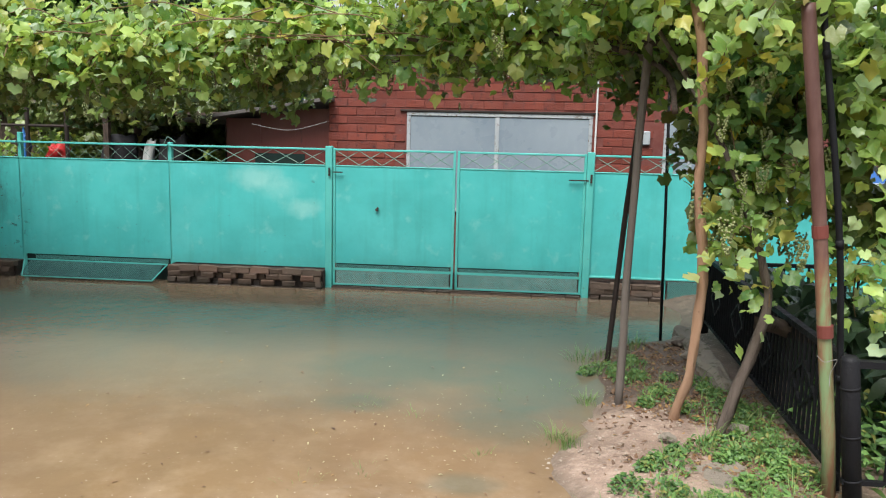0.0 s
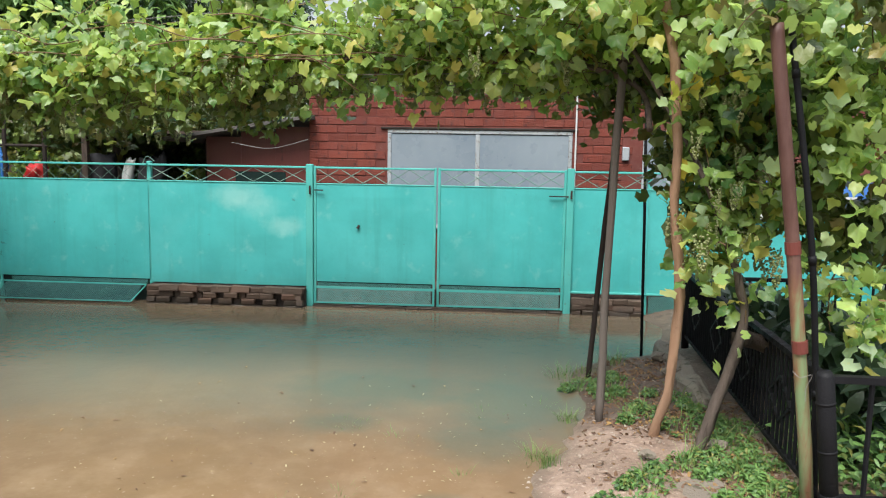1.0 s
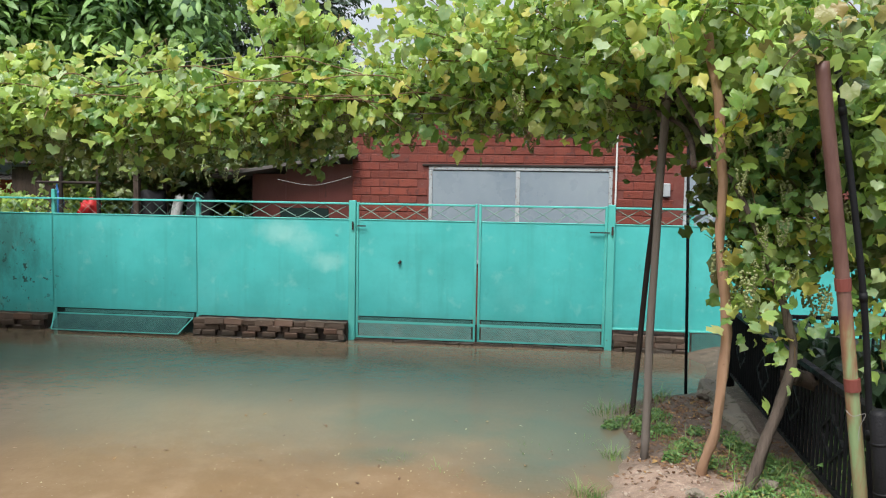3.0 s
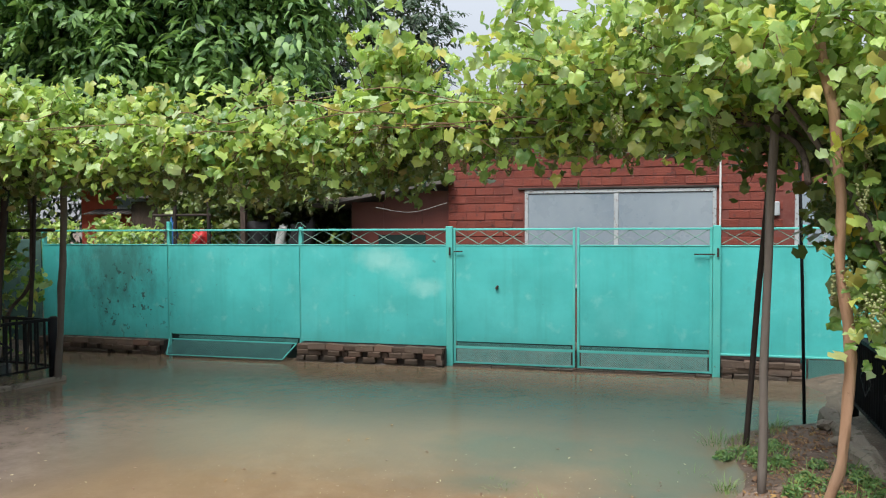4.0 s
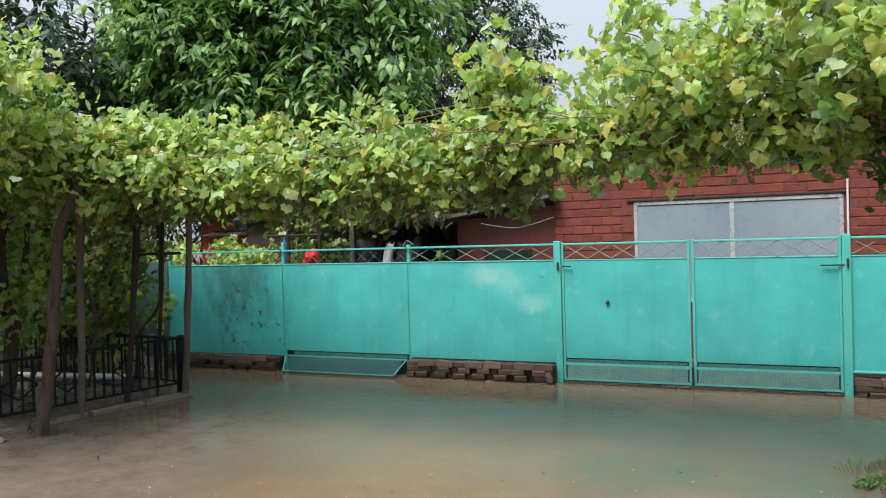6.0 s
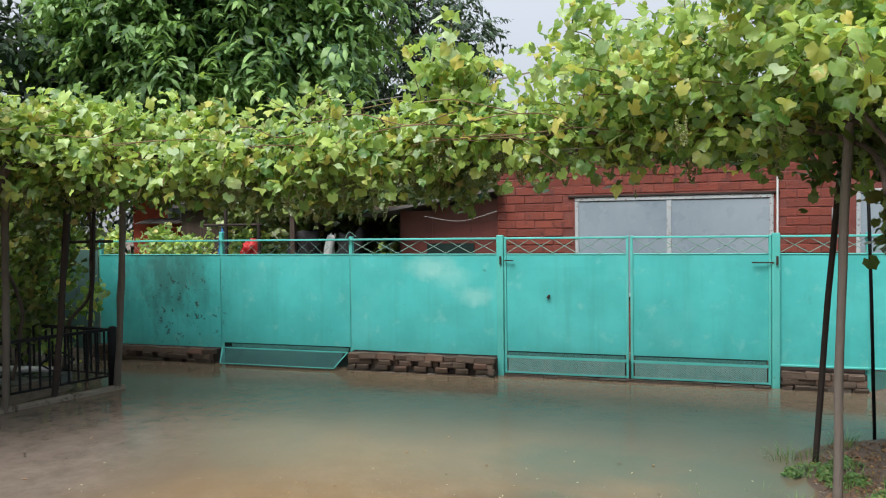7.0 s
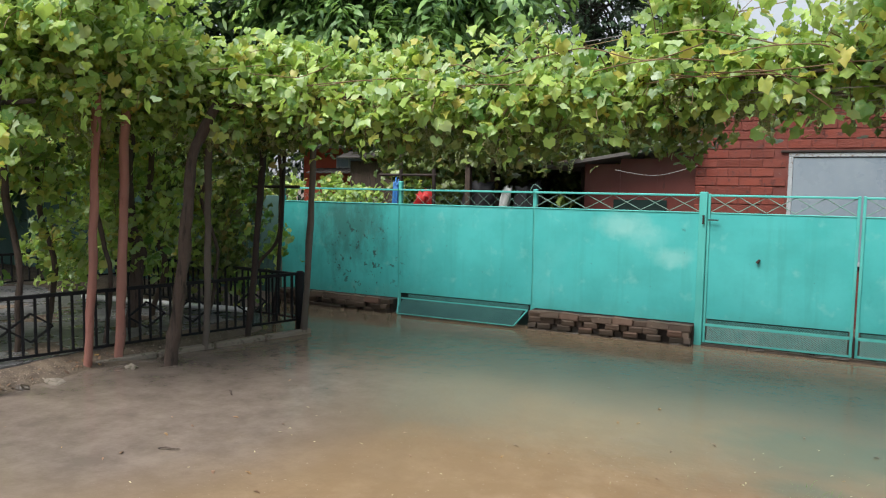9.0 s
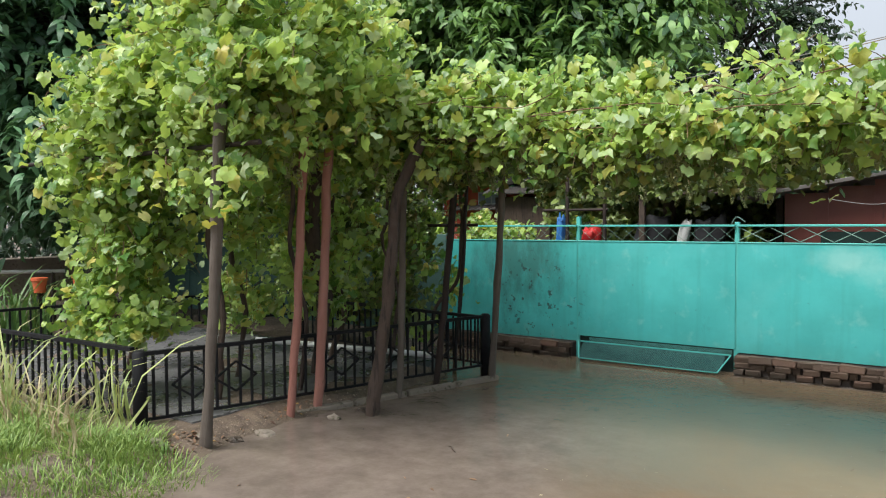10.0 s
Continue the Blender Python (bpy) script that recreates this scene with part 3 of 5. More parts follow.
def grille(name, parent, x0, x1, foot, head, cell=0.027, label="green expanded metal mesh", material=None, thick=0.0028):
    """Diamond mesh between two lines, foot and head, each (y, z)."""
    bm = bmesh.new()
    f, h = Vector((0, *foot)), Vector((0, *head))
    tall = (h - f).length
    n = int((x1 - x0) / cell)
    lean = tall * 1.3

    def strip(xa, ta, xb, tb):
        a = f.lerp(h, ta) + Vector((xa, 0, 0))
        b = f.lerp(h, tb) + Vector((xb, 0, 0))
        side = (b - a).normalized().cross(Vector((0, -1, 0.2))).normalized() * thick
        vs = [bm.verts.new(p) for p in (a - side, a + side, b + side, b - side)]
        back = [bm.verts.new(v.co + Vector((0, 0.004, 0))) for v in vs]
        bm.faces.new(vs)
        for k in range(4):
            bm.faces.new((vs[k], back[k], back[(k + 1) % 4], vs[(k + 1) % 4]))

    for i in range(-int(lean / cell) - 1, n + 1):
        for d in (1, -1):
            xa = x0 + i * cell if d == 1 else x0 + i * cell + lean
            xb = xa + d * lean
            ta, tb = 0.0, 1.0
            lo, hi = min(xa, xb), max(xa, xb)
            if hi <= x0 or lo >= x1:
                continue

            def cut(x):
                return (x - xa) / (xb - xa)
            ends = sorted((min(max(cut(x0), 0), 1), min(max(cut(x1), 0), 1)))
            ta, tb = ends
            if tb - ta > 0.05:
                strip(xa + (xb - xa) * ta, ta, xa + (xb - xa) * tb, tb)
    return part(name, bm, material or MESH, parent, label)


def sheet(parent, x0, x1, low, name="panel"):
    """A sheet-metal panel, slightly buckled, with folded edges."""
    bm = bmesh.new()
    n, k = 14, 8
    grid = []
    for j in range(k + 1):
        row = []
        for i in range(n + 1):
            x, z = x0 + (x1 - x0) * i / n, low + (SHEET_TOP - low) * j / k
            edge = min(i, n - i, 2) / 2 * min(j, k - j, 2) / 2
            row.append(bm.verts.new((x, FY + 0.012 + 0.012 * edge * noise.noise(Vector((x * 1.3, z * 1.7, 5))), z)))
        grid.append(row)
    for j in range(k):
        for i in range(n):
            bm.faces.new((grid[j][i], grid[j][i + 1], grid[j + 1][i + 1], grid[j + 1][i]))
    back = [[bm.verts.new(q.co + Vector((0, 0.006, 0))) for q in row] for row in (grid[0], grid[-1])]
    for row, far in zip((grid[0], grid[-1]), back):
        for i in range(n):
            bm.faces.new((row[i], far[i], far[i + 1], row[i + 1]))
    bm.faces.new((back[0][0], back[1][0], back[1][-1], back[0][-1]))
    return part(name, bm, PAINT, parent, smooth=False)


def post(parent, x, foot=-0.1, head=TOP + 0.05, w=0.06):
    front = FY - 0.03 if w > 0.08 else FY + 0.022
    bm = box(bmesh.new(), (x - w / 2, front, foot), (x + w / 2, front + 0.06, head), 0.006)
    return part("post", bm, RAIL_PAINT, parent)


def rail(parent, x0, x1, z, h=0.035, name="rail", d=0.022, y=FY):
    return part(name, box(bmesh.new(), (x0, y - d, z - h / 2), (x1, y + d, z + h / 2), 0.004), RAIL_PAINT, parent)


fence = thing("fence", (-4.15, FY, 0), "turquoise painted sheet-metal fence with lattice top rail", "fence")
POSTS = (-8.2, -6.13, -4.15, -2.12, 1.02, 1.95, 4.1, 6.3)
for x in POSTS:
    p = post(fence, x, head=TOP + (0.12 if x == -6.13 else 0.04), w=0.085 if x in (-2.12, 1.02) else 0.05)
    if x in (-2.12, 1.02):
        part("hinge", tube(bmesh.new(), [(x + 0.01, FY - 0.045, 1.38), (x + 0.01, FY - 0.045, 1.48)], 0.012, 8), DARK_POLE, p, "rusty hinge pin")
for x0, x1, low, rods in ((-8.19, -6.142, 0.2, 11), (-6.118, -4.161, 0.275, 10), (-4.139, -2.165, 0.24, 6), (1.065, 1.943, 0.26, 3), (1.957, 4.092, 0.26, 7), (4.108, 6.275, 0.26, 7)):
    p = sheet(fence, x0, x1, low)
    rail(fence, x0, x1, TOP, 0.024, "top_rail")
    rail(fence, x0, x1, SHEET_TOP + 0.004, 0.016, "middle_rail", 0.012, FY + 0.016)
    if low > 0.255 and low != 0.275:
        rail(fence, x0, x1, low, 0.022, "bottom_rail")
    lattice(fence, x0, x1, rods, 0.0019 if rods > 9 else 0.0045)
grille("mesh_strip", fence, -5.95, -4.18, (FY - 0.026, 0.222), (FY - 0.026, 0.268))
flap = part("mesh_flap_frame", bar((-6.1, FY - 0.03, 0.208), (-4.19, FY - 0.03, 0.208), 0.016), RAIL_PAINT, fence)
part("flap_bar", bar((-5.98, FY - 0.27, 0.035), (-4.28, FY - 0.27, 0.035), 0.012), RAIL_PAINT, flap)
part("flap_bar", bar((-5.98, FY - 0.27, 0.035), (-6.1, FY - 0.03, 0.208), 0.012), RAIL_PAINT, flap)
part("flap_bar", bar((-4.28, FY - 0.27, 0.035), (-4.19, FY - 0.03, 0.208), 0.012), RAIL_PAINT, flap)
grille("mesh_flap", fence, -6.02, -4.25, (FY - 0.265, 0.04), (FY - 0.033, 0.203), material=DARK_MESH)
# Dark sheet in place of the shade behind strip and flap.
part("shade_backing", box(bmesh.new(), (-6.1, FY + 0.03, -0.1), (-4.18, FY + 0.045, 0.275)), DARKGAP, fence, "dark sheet painted as the shaded gap behind the mesh")
for x0, x1 in ((1.99, 2.55), (2.6, 4.07), (4.13, 6.27)):
    grille("mesh_strip", fence, x0, x1, (FY - 0.012, 0.02), (FY - 0.012, 0.24))
part("spring_wire", tube(bmesh.new(), bent([(-4.2, FY - 0.02, 1.72), (-4.14, FY - 0.03, 1.8), (-4.05, FY - 0.02, 1.74)], 5), 0.004, 5), LATTICE, fence)

# grey-green weathered stretch behind the arbour
old_fence = thing("fence", (-11.2, FY, 0), "dull grey-green weathered metal fence behind the vines", "fence")
OLD_PAINT = worn("weathered_green_paint", (0.055, 0.125, 0.11), (0.075, 0.155, 0.14), (0.035, 0.06, 0.055), 3.0, 0.75, stretch=(1, 1, 0.3), spots=0.58)
for i in range(4):
    x0 = -16.4 + i * 2.05
    part("panel", box(bmesh.new(), (x0 + 0.02, FY, 0.1), (x0 + 2.03, FY + 0.02, 1.58), 0.004), OLD_PAINT, old_fence)
    part("post", box(bmesh.new(), (x0 - 0.03, FY - 0.03, -0.1), (x0 + 0.018, FY + 0.03, 1.66), 0.004), OLD_PAINT, old_fence)


def gate_leaf(x0, x1, rods):
    g = thing("metal_gate", ((x0 + x1) / 2, FY, 0), "turquoise painted sheet-metal yard gate leaf, shut", "gate", "yard gate leaves")
    sheet(g, x0 + 0.03, x1 - 0.03, 0.305, "sheet")
    for x in (x0, x1):
        a, b = (x, x + 0.03) if x == x0 else (x - 0.03, x)
        part("stile", box(bmesh.new(), (a, FY - 0.004, 0.03), (b, FY + 0.03, TOP + 0.02), 0.004), RAIL_PAINT, g)
    for z, h, d in ((TOP, 0.024, 0.02), (SHEET_TOP + 0.004, 0.016, 0.004), (0.235, 0.03, 0.02), (0.045, 0.022, 0.02)):
        rail(g, x0 + 0.03, x1 - 0.03, z, h, d=d, y=FY + 0.01)
    lattice(g, x0 + 0.04, x1 - 0.04, rods)
    grille("mesh_strip", g, x0 + 0.05, x1 - 0.05, (FY - 0.01, 0.25), (FY - 0.01, 0.295))
    grille("mesh_panel", g, x0 + 0.05, x1 - 0.05, (FY - 0.01, 0.055), (FY - 0.01, 0.22), material=PALE_MESH, thick=0.0032)
    # Shade behind the mesh strip, painted as a dark backing.
    part("backing_strip", box(bmesh.new(), (x0 + 0.04, FY + 0.022, 0.25), (x1 - 0.04, FY + 0.03, 0.31)), DARKGAP, g, "dark strip painted as shade behind the mesh")
    return g


left_leaf = gate_leaf(-2.075, -0.575, 5)
right_leaf = gate_leaf(-0.555, 0.975, 5)
part("latch", box(bmesh.new(), (-0.03 + 0.80, FY - 0.035, 1.40), (1.0, FY - 0.023, 1.415)), DARK_POLE, right_leaf, "dark steel bolt")
part("latch", box(bmesh.new(), (-2.06, FY - 0.035, 1.42), (-1.95, FY - 0.023, 1.435)), DARK_POLE, left_leaf, "dark steel bolt")
part("scratch_plate", tube(bmesh.new(), [(-1.535, FY - 0.006, 0.97), (-1.51, FY - 0.006, 1.01)], [0.018, 0.012], 6), DARK_POLE, left_leaf, "dark chipped spot")
part("drop_bolt", tube(bmesh.new(), [(-0.565, FY - 0.03, -0.05), (-0.565, FY - 0.03, 0.25)], 0.012, 8), DARK_POLE, right_leaf, "dark drop bolt")

banner = thing("banner", (4.0, FY - 0.04, 1.2), "blue and white vinyl banner hung on the fence", "banner")
part("sheet", box(bmesh.new(), (2.95, FY - 0.05, 1.36), (4.7, FY - 0.045, 1.64)), BANNER_BLUE, banner)
part("lower_strip", box(bmesh.new(), (2.95, FY - 0.05, 1.19), (4.7, FY - 0.045, 1.355)), WHITE_PLASTIC, banner, "white lower strip")
part("lettering_bar", box(bmesh.new(), (3.85, FY - 0.054, 1.40), (4.3, FY - 0.051, 1.47)), WHITE_PLASTIC, banner, "white bar of lettering")

# ---- house behind the fence ----
WY = 9.9
house = thing("house", (0.5, WY, 0), "red painted brick house with a wide old window", "house")
core = bmesh.new()
for lo, hi in (((-2.40, WY - 0.016, 0.0), (-1.33, WY + 0.3, 3.1)), ((-1.33, WY - 0.016, 2.2), (1.13, WY + 0.3, 3.1)), ((1.13, WY - 0.016, 0.0), (2.05, WY + 0.3, 3.1)),
               ((-1.33, WY - 0.016, 0.0), (1.13, WY + 0.3, 0.9)), ((2.05, WY - 0.016, 2.25), (2.75, WY + 0.3, 3.1)), ((2.05, WY - 0.016, 0.0), (2.75, WY + 0.3, 1.0)),
               ((2.75, WY - 0.016, 0.0), (7.0, WY + 0.3, 3.1)), ((-2.40, WY + 0.3, 0.0), (-2.1, WY + 6, 3.1)), ((6.7, WY + 0.3, 0.0), (7.0, WY + 6, 3.1)), ((-2.40, WY + 6, 0.0), (7.0, WY + 6.3, 3.1))):
    box(core, lo, hi)
house_wall = part("wall", core, MORTAR, house)
part("roof", box(bmesh.new(), (-2.7, WY - 0.25, 3.1), (7.3, WY + 6.6, 3.18), 0.01), ROOFING, house)
part("floor", box(bmesh.new(), (-2.1, WY + 0.3, 0.0), (6.7, WY + 6, 0.12)), PAVING, house)


def window(parent, x0, x1, z0, z1, mullions, pane_material):
    w = part("window", box(bmesh.new(), (x0, WY - 0.03, z1 - 0.05), (x1, WY + 0.05, z1), 0.006), WINDOW_PAINT, parent, "chipped grey wooden window")
    for x in (x0, x1 - 0.05):
        part("frame", box(bmesh.new(), (x, WY - 0.03, z0), (x + 0.05, WY + 0.05, z1 - 0.052), 0.006), WINDOW_PAINT, w)
    part("sill", box(bmesh.new(), (x0, WY - 0.06, z0 - 0.05), (x1, WY + 0.05, z0 - 0.002), 0.006), WINDOW_PAINT, w)
    xs = [x0 + 0.05, *mullions, x1 - 0.05]
    for x in mullions:
        part("mullion", box(bmesh.new(), (x - 0.03, WY - 0.025, z0), (x + 0.03, WY + 0.045, z1 - 0.052), 0.006), WINDOW_PAINT, w)
    for a, b in zip(xs, xs[1:]):
        part("pane", box(bmesh.new(), (a, WY + 0.012, z0), (b, WY - 0.016, z1 - 0.06)), pane_material, w, "dusty grey glass")
        part("sash", box(bmesh.new(), (a + 0.03, WY - 0.012, z1 - 0.095), (b - 0.03, WY + 0.011, z1 - 0.058), 0.004), WINDOW_PAINT, w)
    return w


window(house, -1.33, 1.13, 0.95, 2.22, (-0.12,), GLASS)
window(house, 2.05, 2.75, 1.05, 2.25, (2.4,), GLASS)
part("lintel", box(bmesh.new(), (-1.42, WY - 0.045, 2.222), (1.2, WY + 0.0, 2.252), 0.006), DARK_POLE, house, "rusty steel lintel edge")
part("conduit", tube(bmesh.new(), [(1.17, WY - 0.05, 1.0), (1.17, WY - 0.05, 2.75)], 0.012, 8), WHITE_PLASTIC, house, "white conduit pipe")
part("meter_box", box(bmesh.new(), (1.78, WY - 0.07, 1.85), (1.87, WY - 0.0, 2.03), 0.01), WINDOW_PAINT, house, "small white wall box")

shed = thing("shed", (-3.3, WY + 0.3, 0), "dark red-brown sheet-metal shed with a low sloped roof", "shed")
for i in range(3):
    x = -3.86 + i * 0.487
    part("wall_sheet", box(bmesh.new(), (x, WY + 0.05 + 0.004 * (i % 2), 0.1), (x + 0.487, WY + 0.11, 2.09 + i * 0.073), 0.002), BROWN_METAL, shed)
part("side_wall", box(bmesh.new(), (-3.86, WY + 0.115, 0.1), (-3.82, WY + 3, 2.1)), BROWN_METAL, shed)
part("roof", box(bmesh.new(), (-0.75, -0.35, 0), (1.3, 3.2, 0.045), 0.004, pose(-3.6, WY + 0.05, 2.13, 0, -9, 0)), ROOFING, shed)
# The shed's shaded opening is a dark sheet laid on its wall.
part("opening", box(bmesh.new(), (-3.45, WY + 0.035, 1.0), (-2.75, WY + 0.046, 1.62)), DARKGAP, shed, "dark sheet painted as a shaded doorway with green door")
part("hung_wire", tube(bmesh.new(), bent([(-3.3, WY - 0.5, 2.0), (-2.8, WY - 0.5, 1.93), (-2.3, WY - 0.5, 2.05)], 8), 0.004, 5), CABLE, shed, "loose pale cable")

# Added lean-to: gives the darkness of a black trunk and foliage here.
added_lean_to = thing("added_lean_to", (-4.8, 10.6, 0), "dark open lean-to added beside the shed for a black trunk and foliage", "shed roof")
part("roof", box(bmesh.new(), (-5.9, 10.3, 2.12), (-3.95, 12.6, 2.18), 0.01, ), BARK, added_lean_to)
for x in (-5.85, -4.0):
    part("post", bar((x, 10.4, 0), (x, 10.4, 2.12), 0.08), BARK, added_lean_to)
part("back_wall", box(bmesh.new(), (-5.9, 12.55, 0), (-3.95, 12.62, 2.12)), BARK, added_lean_to)

far_house = thing("house", (-10.8, 14.5, 0), "distant red house with grey slate roof", "house")
part("wall", box(bmesh.new(), (-12.1, 14.2, 0), (-9.3, 18, 2.75), 0.02), RED_PLASTER, far_house)
part("roof", box(bmesh.new(), (-12.4, -0.5, 0), (-9.0, 2.6, 0.06), 0.0, pose(0, 14.0, 2.78, 26, 0, 0)), ROOFING, far_house)
fw = part("window", box(bmesh.new(), (-11.1, 14.15, 2.14), (-10.38, 14.198, 2.44), 0.005), WINDOW_PAINT, far_house, "pale window frame")
for x in (-11.06, -10.72):
    part("pane", box(bmesh.new(), (x, 14.14, 2.18), (x + 0.3, 14.149, 2.40)), GLASS, fw)
bm = bmesh.new()
for i in range(20):
    box(bm, (-11.62 + i * 0.09, -0.45, 0.01 * (i % 2)), (-11.62 + i * 0.09 + 0.088, 0.0, 0.02 + 0.01 * (i % 2)), 0.0, pose(0, 14.12, 2.12, 14, 0, 0))
part("awning", bm, ROOFING, far_house, "grey corrugated awning", kind="stuff")

annex = thing("outbuilding", (-9.6, 13.6, 0), "dark wooden outbuilding under a low grey slate roof", "shed")
part("wall", box(bmesh.new(), (-10.25, 13.5, 0), (-8.95, 14.1, 2.28), 0.01), BARK, annex)
for k in range(5):
    part("slate_course", box(bmesh.new(), (-10.4, 0.33 * k, 0.012 * (5 - k)), (-8.8, 0.33 * k + 0.4, 0.012 * (5 - k) + 0.03), 0.004, pose(0, 13.25, 2.27, 21, 0, 0)), ROOFING, annex)

# ---- things behind the fence ----
frame_thing = thing("swing_frame", (-6.6, 10.2, 0), "dark iron frame of a garden trellis", "frame")
for x in (-6.95, -6.35):
    part("upright", tube(bmesh.new(), [(x, 10.2, 0), (x, 10.2, 2.5)], 0.03, 8), DARK_POLE, frame_thing)
part("crossbar", tube(bmesh.new(), [(-7.35, 10.2, 1.93), (-6.3, 10.2, 1.93)], 0.02, 8), DARK_POLE, frame_thing)


def lumpy(name, at, size, material, label, category, seed, lean=0.0):
    """A soft hanging or heaped thing of cloth or plastic."""
    bm = bmesh.new()
    bmesh.ops.create_cube(bm, size=1)
    bmesh.ops.subdivide_edges(bm, edges=bm.edges[:], cuts=4, use_grid_fill=True)
    for v in bm.verts:
        d = noise.noise_vector(v.co * 2.2 + Vector((seed * 3.1, 0, 0)))
        v.co = (v.co * (1 - 0.25 * v.co.length_squared) + 0.34 * d) * 1.1
        v.co = Vector(((v.co.x + lean * v.co.z) * size[0] + at[0], v.co.y * size[1] + at[1], (v.co.z + 0.5) * size[2] + at[2]))
    return whole(name, bm, material, label, category, smooth=True)


stand = thing("table", (-5.9, 10.6, 0), "rough dark wooden garden table behind the fence", "table")
part("tabletop", box(bmesh.new(), (-7.5, 10.35, 1.25), (-4.2, 10.95, 1.3), 0.008), BARK, stand)
for x in (-7.4, -5.9, -4.35):
    part("leg", bar((x, 10.6, 0.0), (x, 10.6, 1.25), 0.07), BARK, stand)
lumpy("bucket_cover", (-6.72, 10.6, 1.29), (0.26, 0.2, 0.36), RED_CLOTH, "red plastic tub on the garden table", "tub", 1)
lumpy("rag", (-7.2, 10.5, 1.29), (0.11, 0.1, 0.55), BLUE_CLOTH, "blue plastic bag on the garden table", "bag", 2)
lumpy("sack", (-5.32, 10.6, 1.29), (0.13, 0.08, 0.44), WHITE_PLASTIC, "white plastic sack on the garden table", "sack", 3, 0.7)
# Two black heaps, added to fill in for dark trunks behind the fence.
lumpy("dark_heap", (-5.75, 10.6, 1.29), (0.45, 0.25, 0.5), BLACK_HEAP, "black heap added on the garden table in place of dark trunks", "cloth", 4)
lumpy("dark_heap", (-4.95, 10.65, 1.29), (0.35, 0.25, 0.5), BLACK_HEAP, "black heap added on the garden table in place of dark trunks", "cloth", 5)

# ---- poles of the arbours ----
def pole(name, points, radius, material, label, sides=10, group="arbour poles", wobble=0.0):
    r = [radius] * len(points) if isinstance(radius, (int, float)) else radius
    return whole(name, tube(bmesh.new(), points, r, sides, wobble), material, label, "pole", group, smooth=True)


pole("arbour_pole", bent([(0.88, 4.89, -0.05), (0.90, 4.9, 1.2), (0.95, 4.9, 2.5), (0.97, 4.9, 2.9)], 4, 0.01), 0.027, PALE_POLE, "weathered grey wooden pole in the muddy bank", wobble=0.35)
pole("arbour_pole", bent([(0.93, 5.92, -0.05), (1.02, 5.92, 1.3), (1.12, 5.92, 2.5)], 4, 0.008, 2), 0.022, DARK_POLE, "thin dark leaning pole at the water's edge")
pole("arbour_pole", [(1.53, 6.77, -0.1), (1.5, 6.77, 1.2), (1.46, 6.77, 2.5)], 0.014, BLACK_IRON, "thin black iron rod standing in the water")
RUSTY = Nodes("red_pipe_over_green_paint")
rp = RUSTY.node("ShaderNodeSeparateXYZ")
RUSTY.link(RUSTY.place(), rp.inputs[0])
rust_edge = RUSTY.math("ADD", rp.outputs[2], RUSTY.math("MULTIPLY", RUSTY.noise(6.0, 5.0, 0.6, (1, 1, 0.3)), 1.1))
rust_col = RUSTY.mix(RUSTY.span(RUSTY.noise(9.0, 5.0, 0.6, (1, 1, 0.2)), 0.4, 0.65), (0.085, 0.036, 0.028), (0.155, 0.08, 0.062))
rust_green = RUSTY.mix(RUSTY.span(RUSTY.noise(12.0, 5.0, 0.65, (1, 1, 0.15)), 0.36, 0.55), (0.19, 0.27, 0.13), (0.22, 0.11, 0.06))
RUSTY.bump(RUSTY.noise(40.0, 5.0), 0.5, 0.005)
RUSTY_PIPE = RUSTY.finish(RUSTY.mix(RUSTY.span(rust_edge, 1.65, 1.85), rust_green, rust_col), 0.55)
near_pole = thing("arbour_pole", (1.75, 3.58, 0), "rusty red pipe with peeling green paint below", "pole", "arbour poles")
part("pipe", tube(bmesh.new(), [(1.752, 3.58, -0.1), (1.70, 3.57, 0.4), (1.56, 3.55, 1.43), (1.42, 3.54, 2.4), (1.415, 3.54, 2.44)], 0.032, 14), RUSTY_PIPE, near_pole, smooth=True)
for z, x in ((1.40, 1.564), (0.92, 1.63)):
    part("clamp", tube(bmesh.new(), [(x + 0.004, 3.552, z - 0.03), (x - 0.004, 3.55, z + 0.03)], 0.037, 14), BROWN_METAL, near_pole, "rusty weld collar")
part("tie_wire", tube(bmesh.new(), bent([(1.60, 3.54, 0.80), (1.62, 3.50, 0.78), (1.68, 3.51, 0.79), (1.66, 3.52, 0.72), (1.655, 3.505, 0.66)], 5), 0.0015, 5), CABLE, near_pole, "pale string tie")
hose = bent([(1.80, 3.64, 0.0), (1.74, 3.62, 0.8), (1.655, 3.58, 1.46), (1.51, 3.57, 2.33), (1.49, 3.58, 2.48)], 5)
water_pipe = thing("water_pipe", (1.80, 3.64, 0.0), "black plastic water pipe beside the rusty pole", "pipe")
part("tube", tube(bmesh.new(), hose, 0.016, 10), BLACK_IRON, water_pipe, smooth=True)
for k in (4, 9, 14):
    part("joint", tube(bmesh.new(), [hose[k], hose[k].lerp(hose[k + 1], 0.3)], 0.0195, 10), BLACK_IRON, water_pipe, smooth=True)

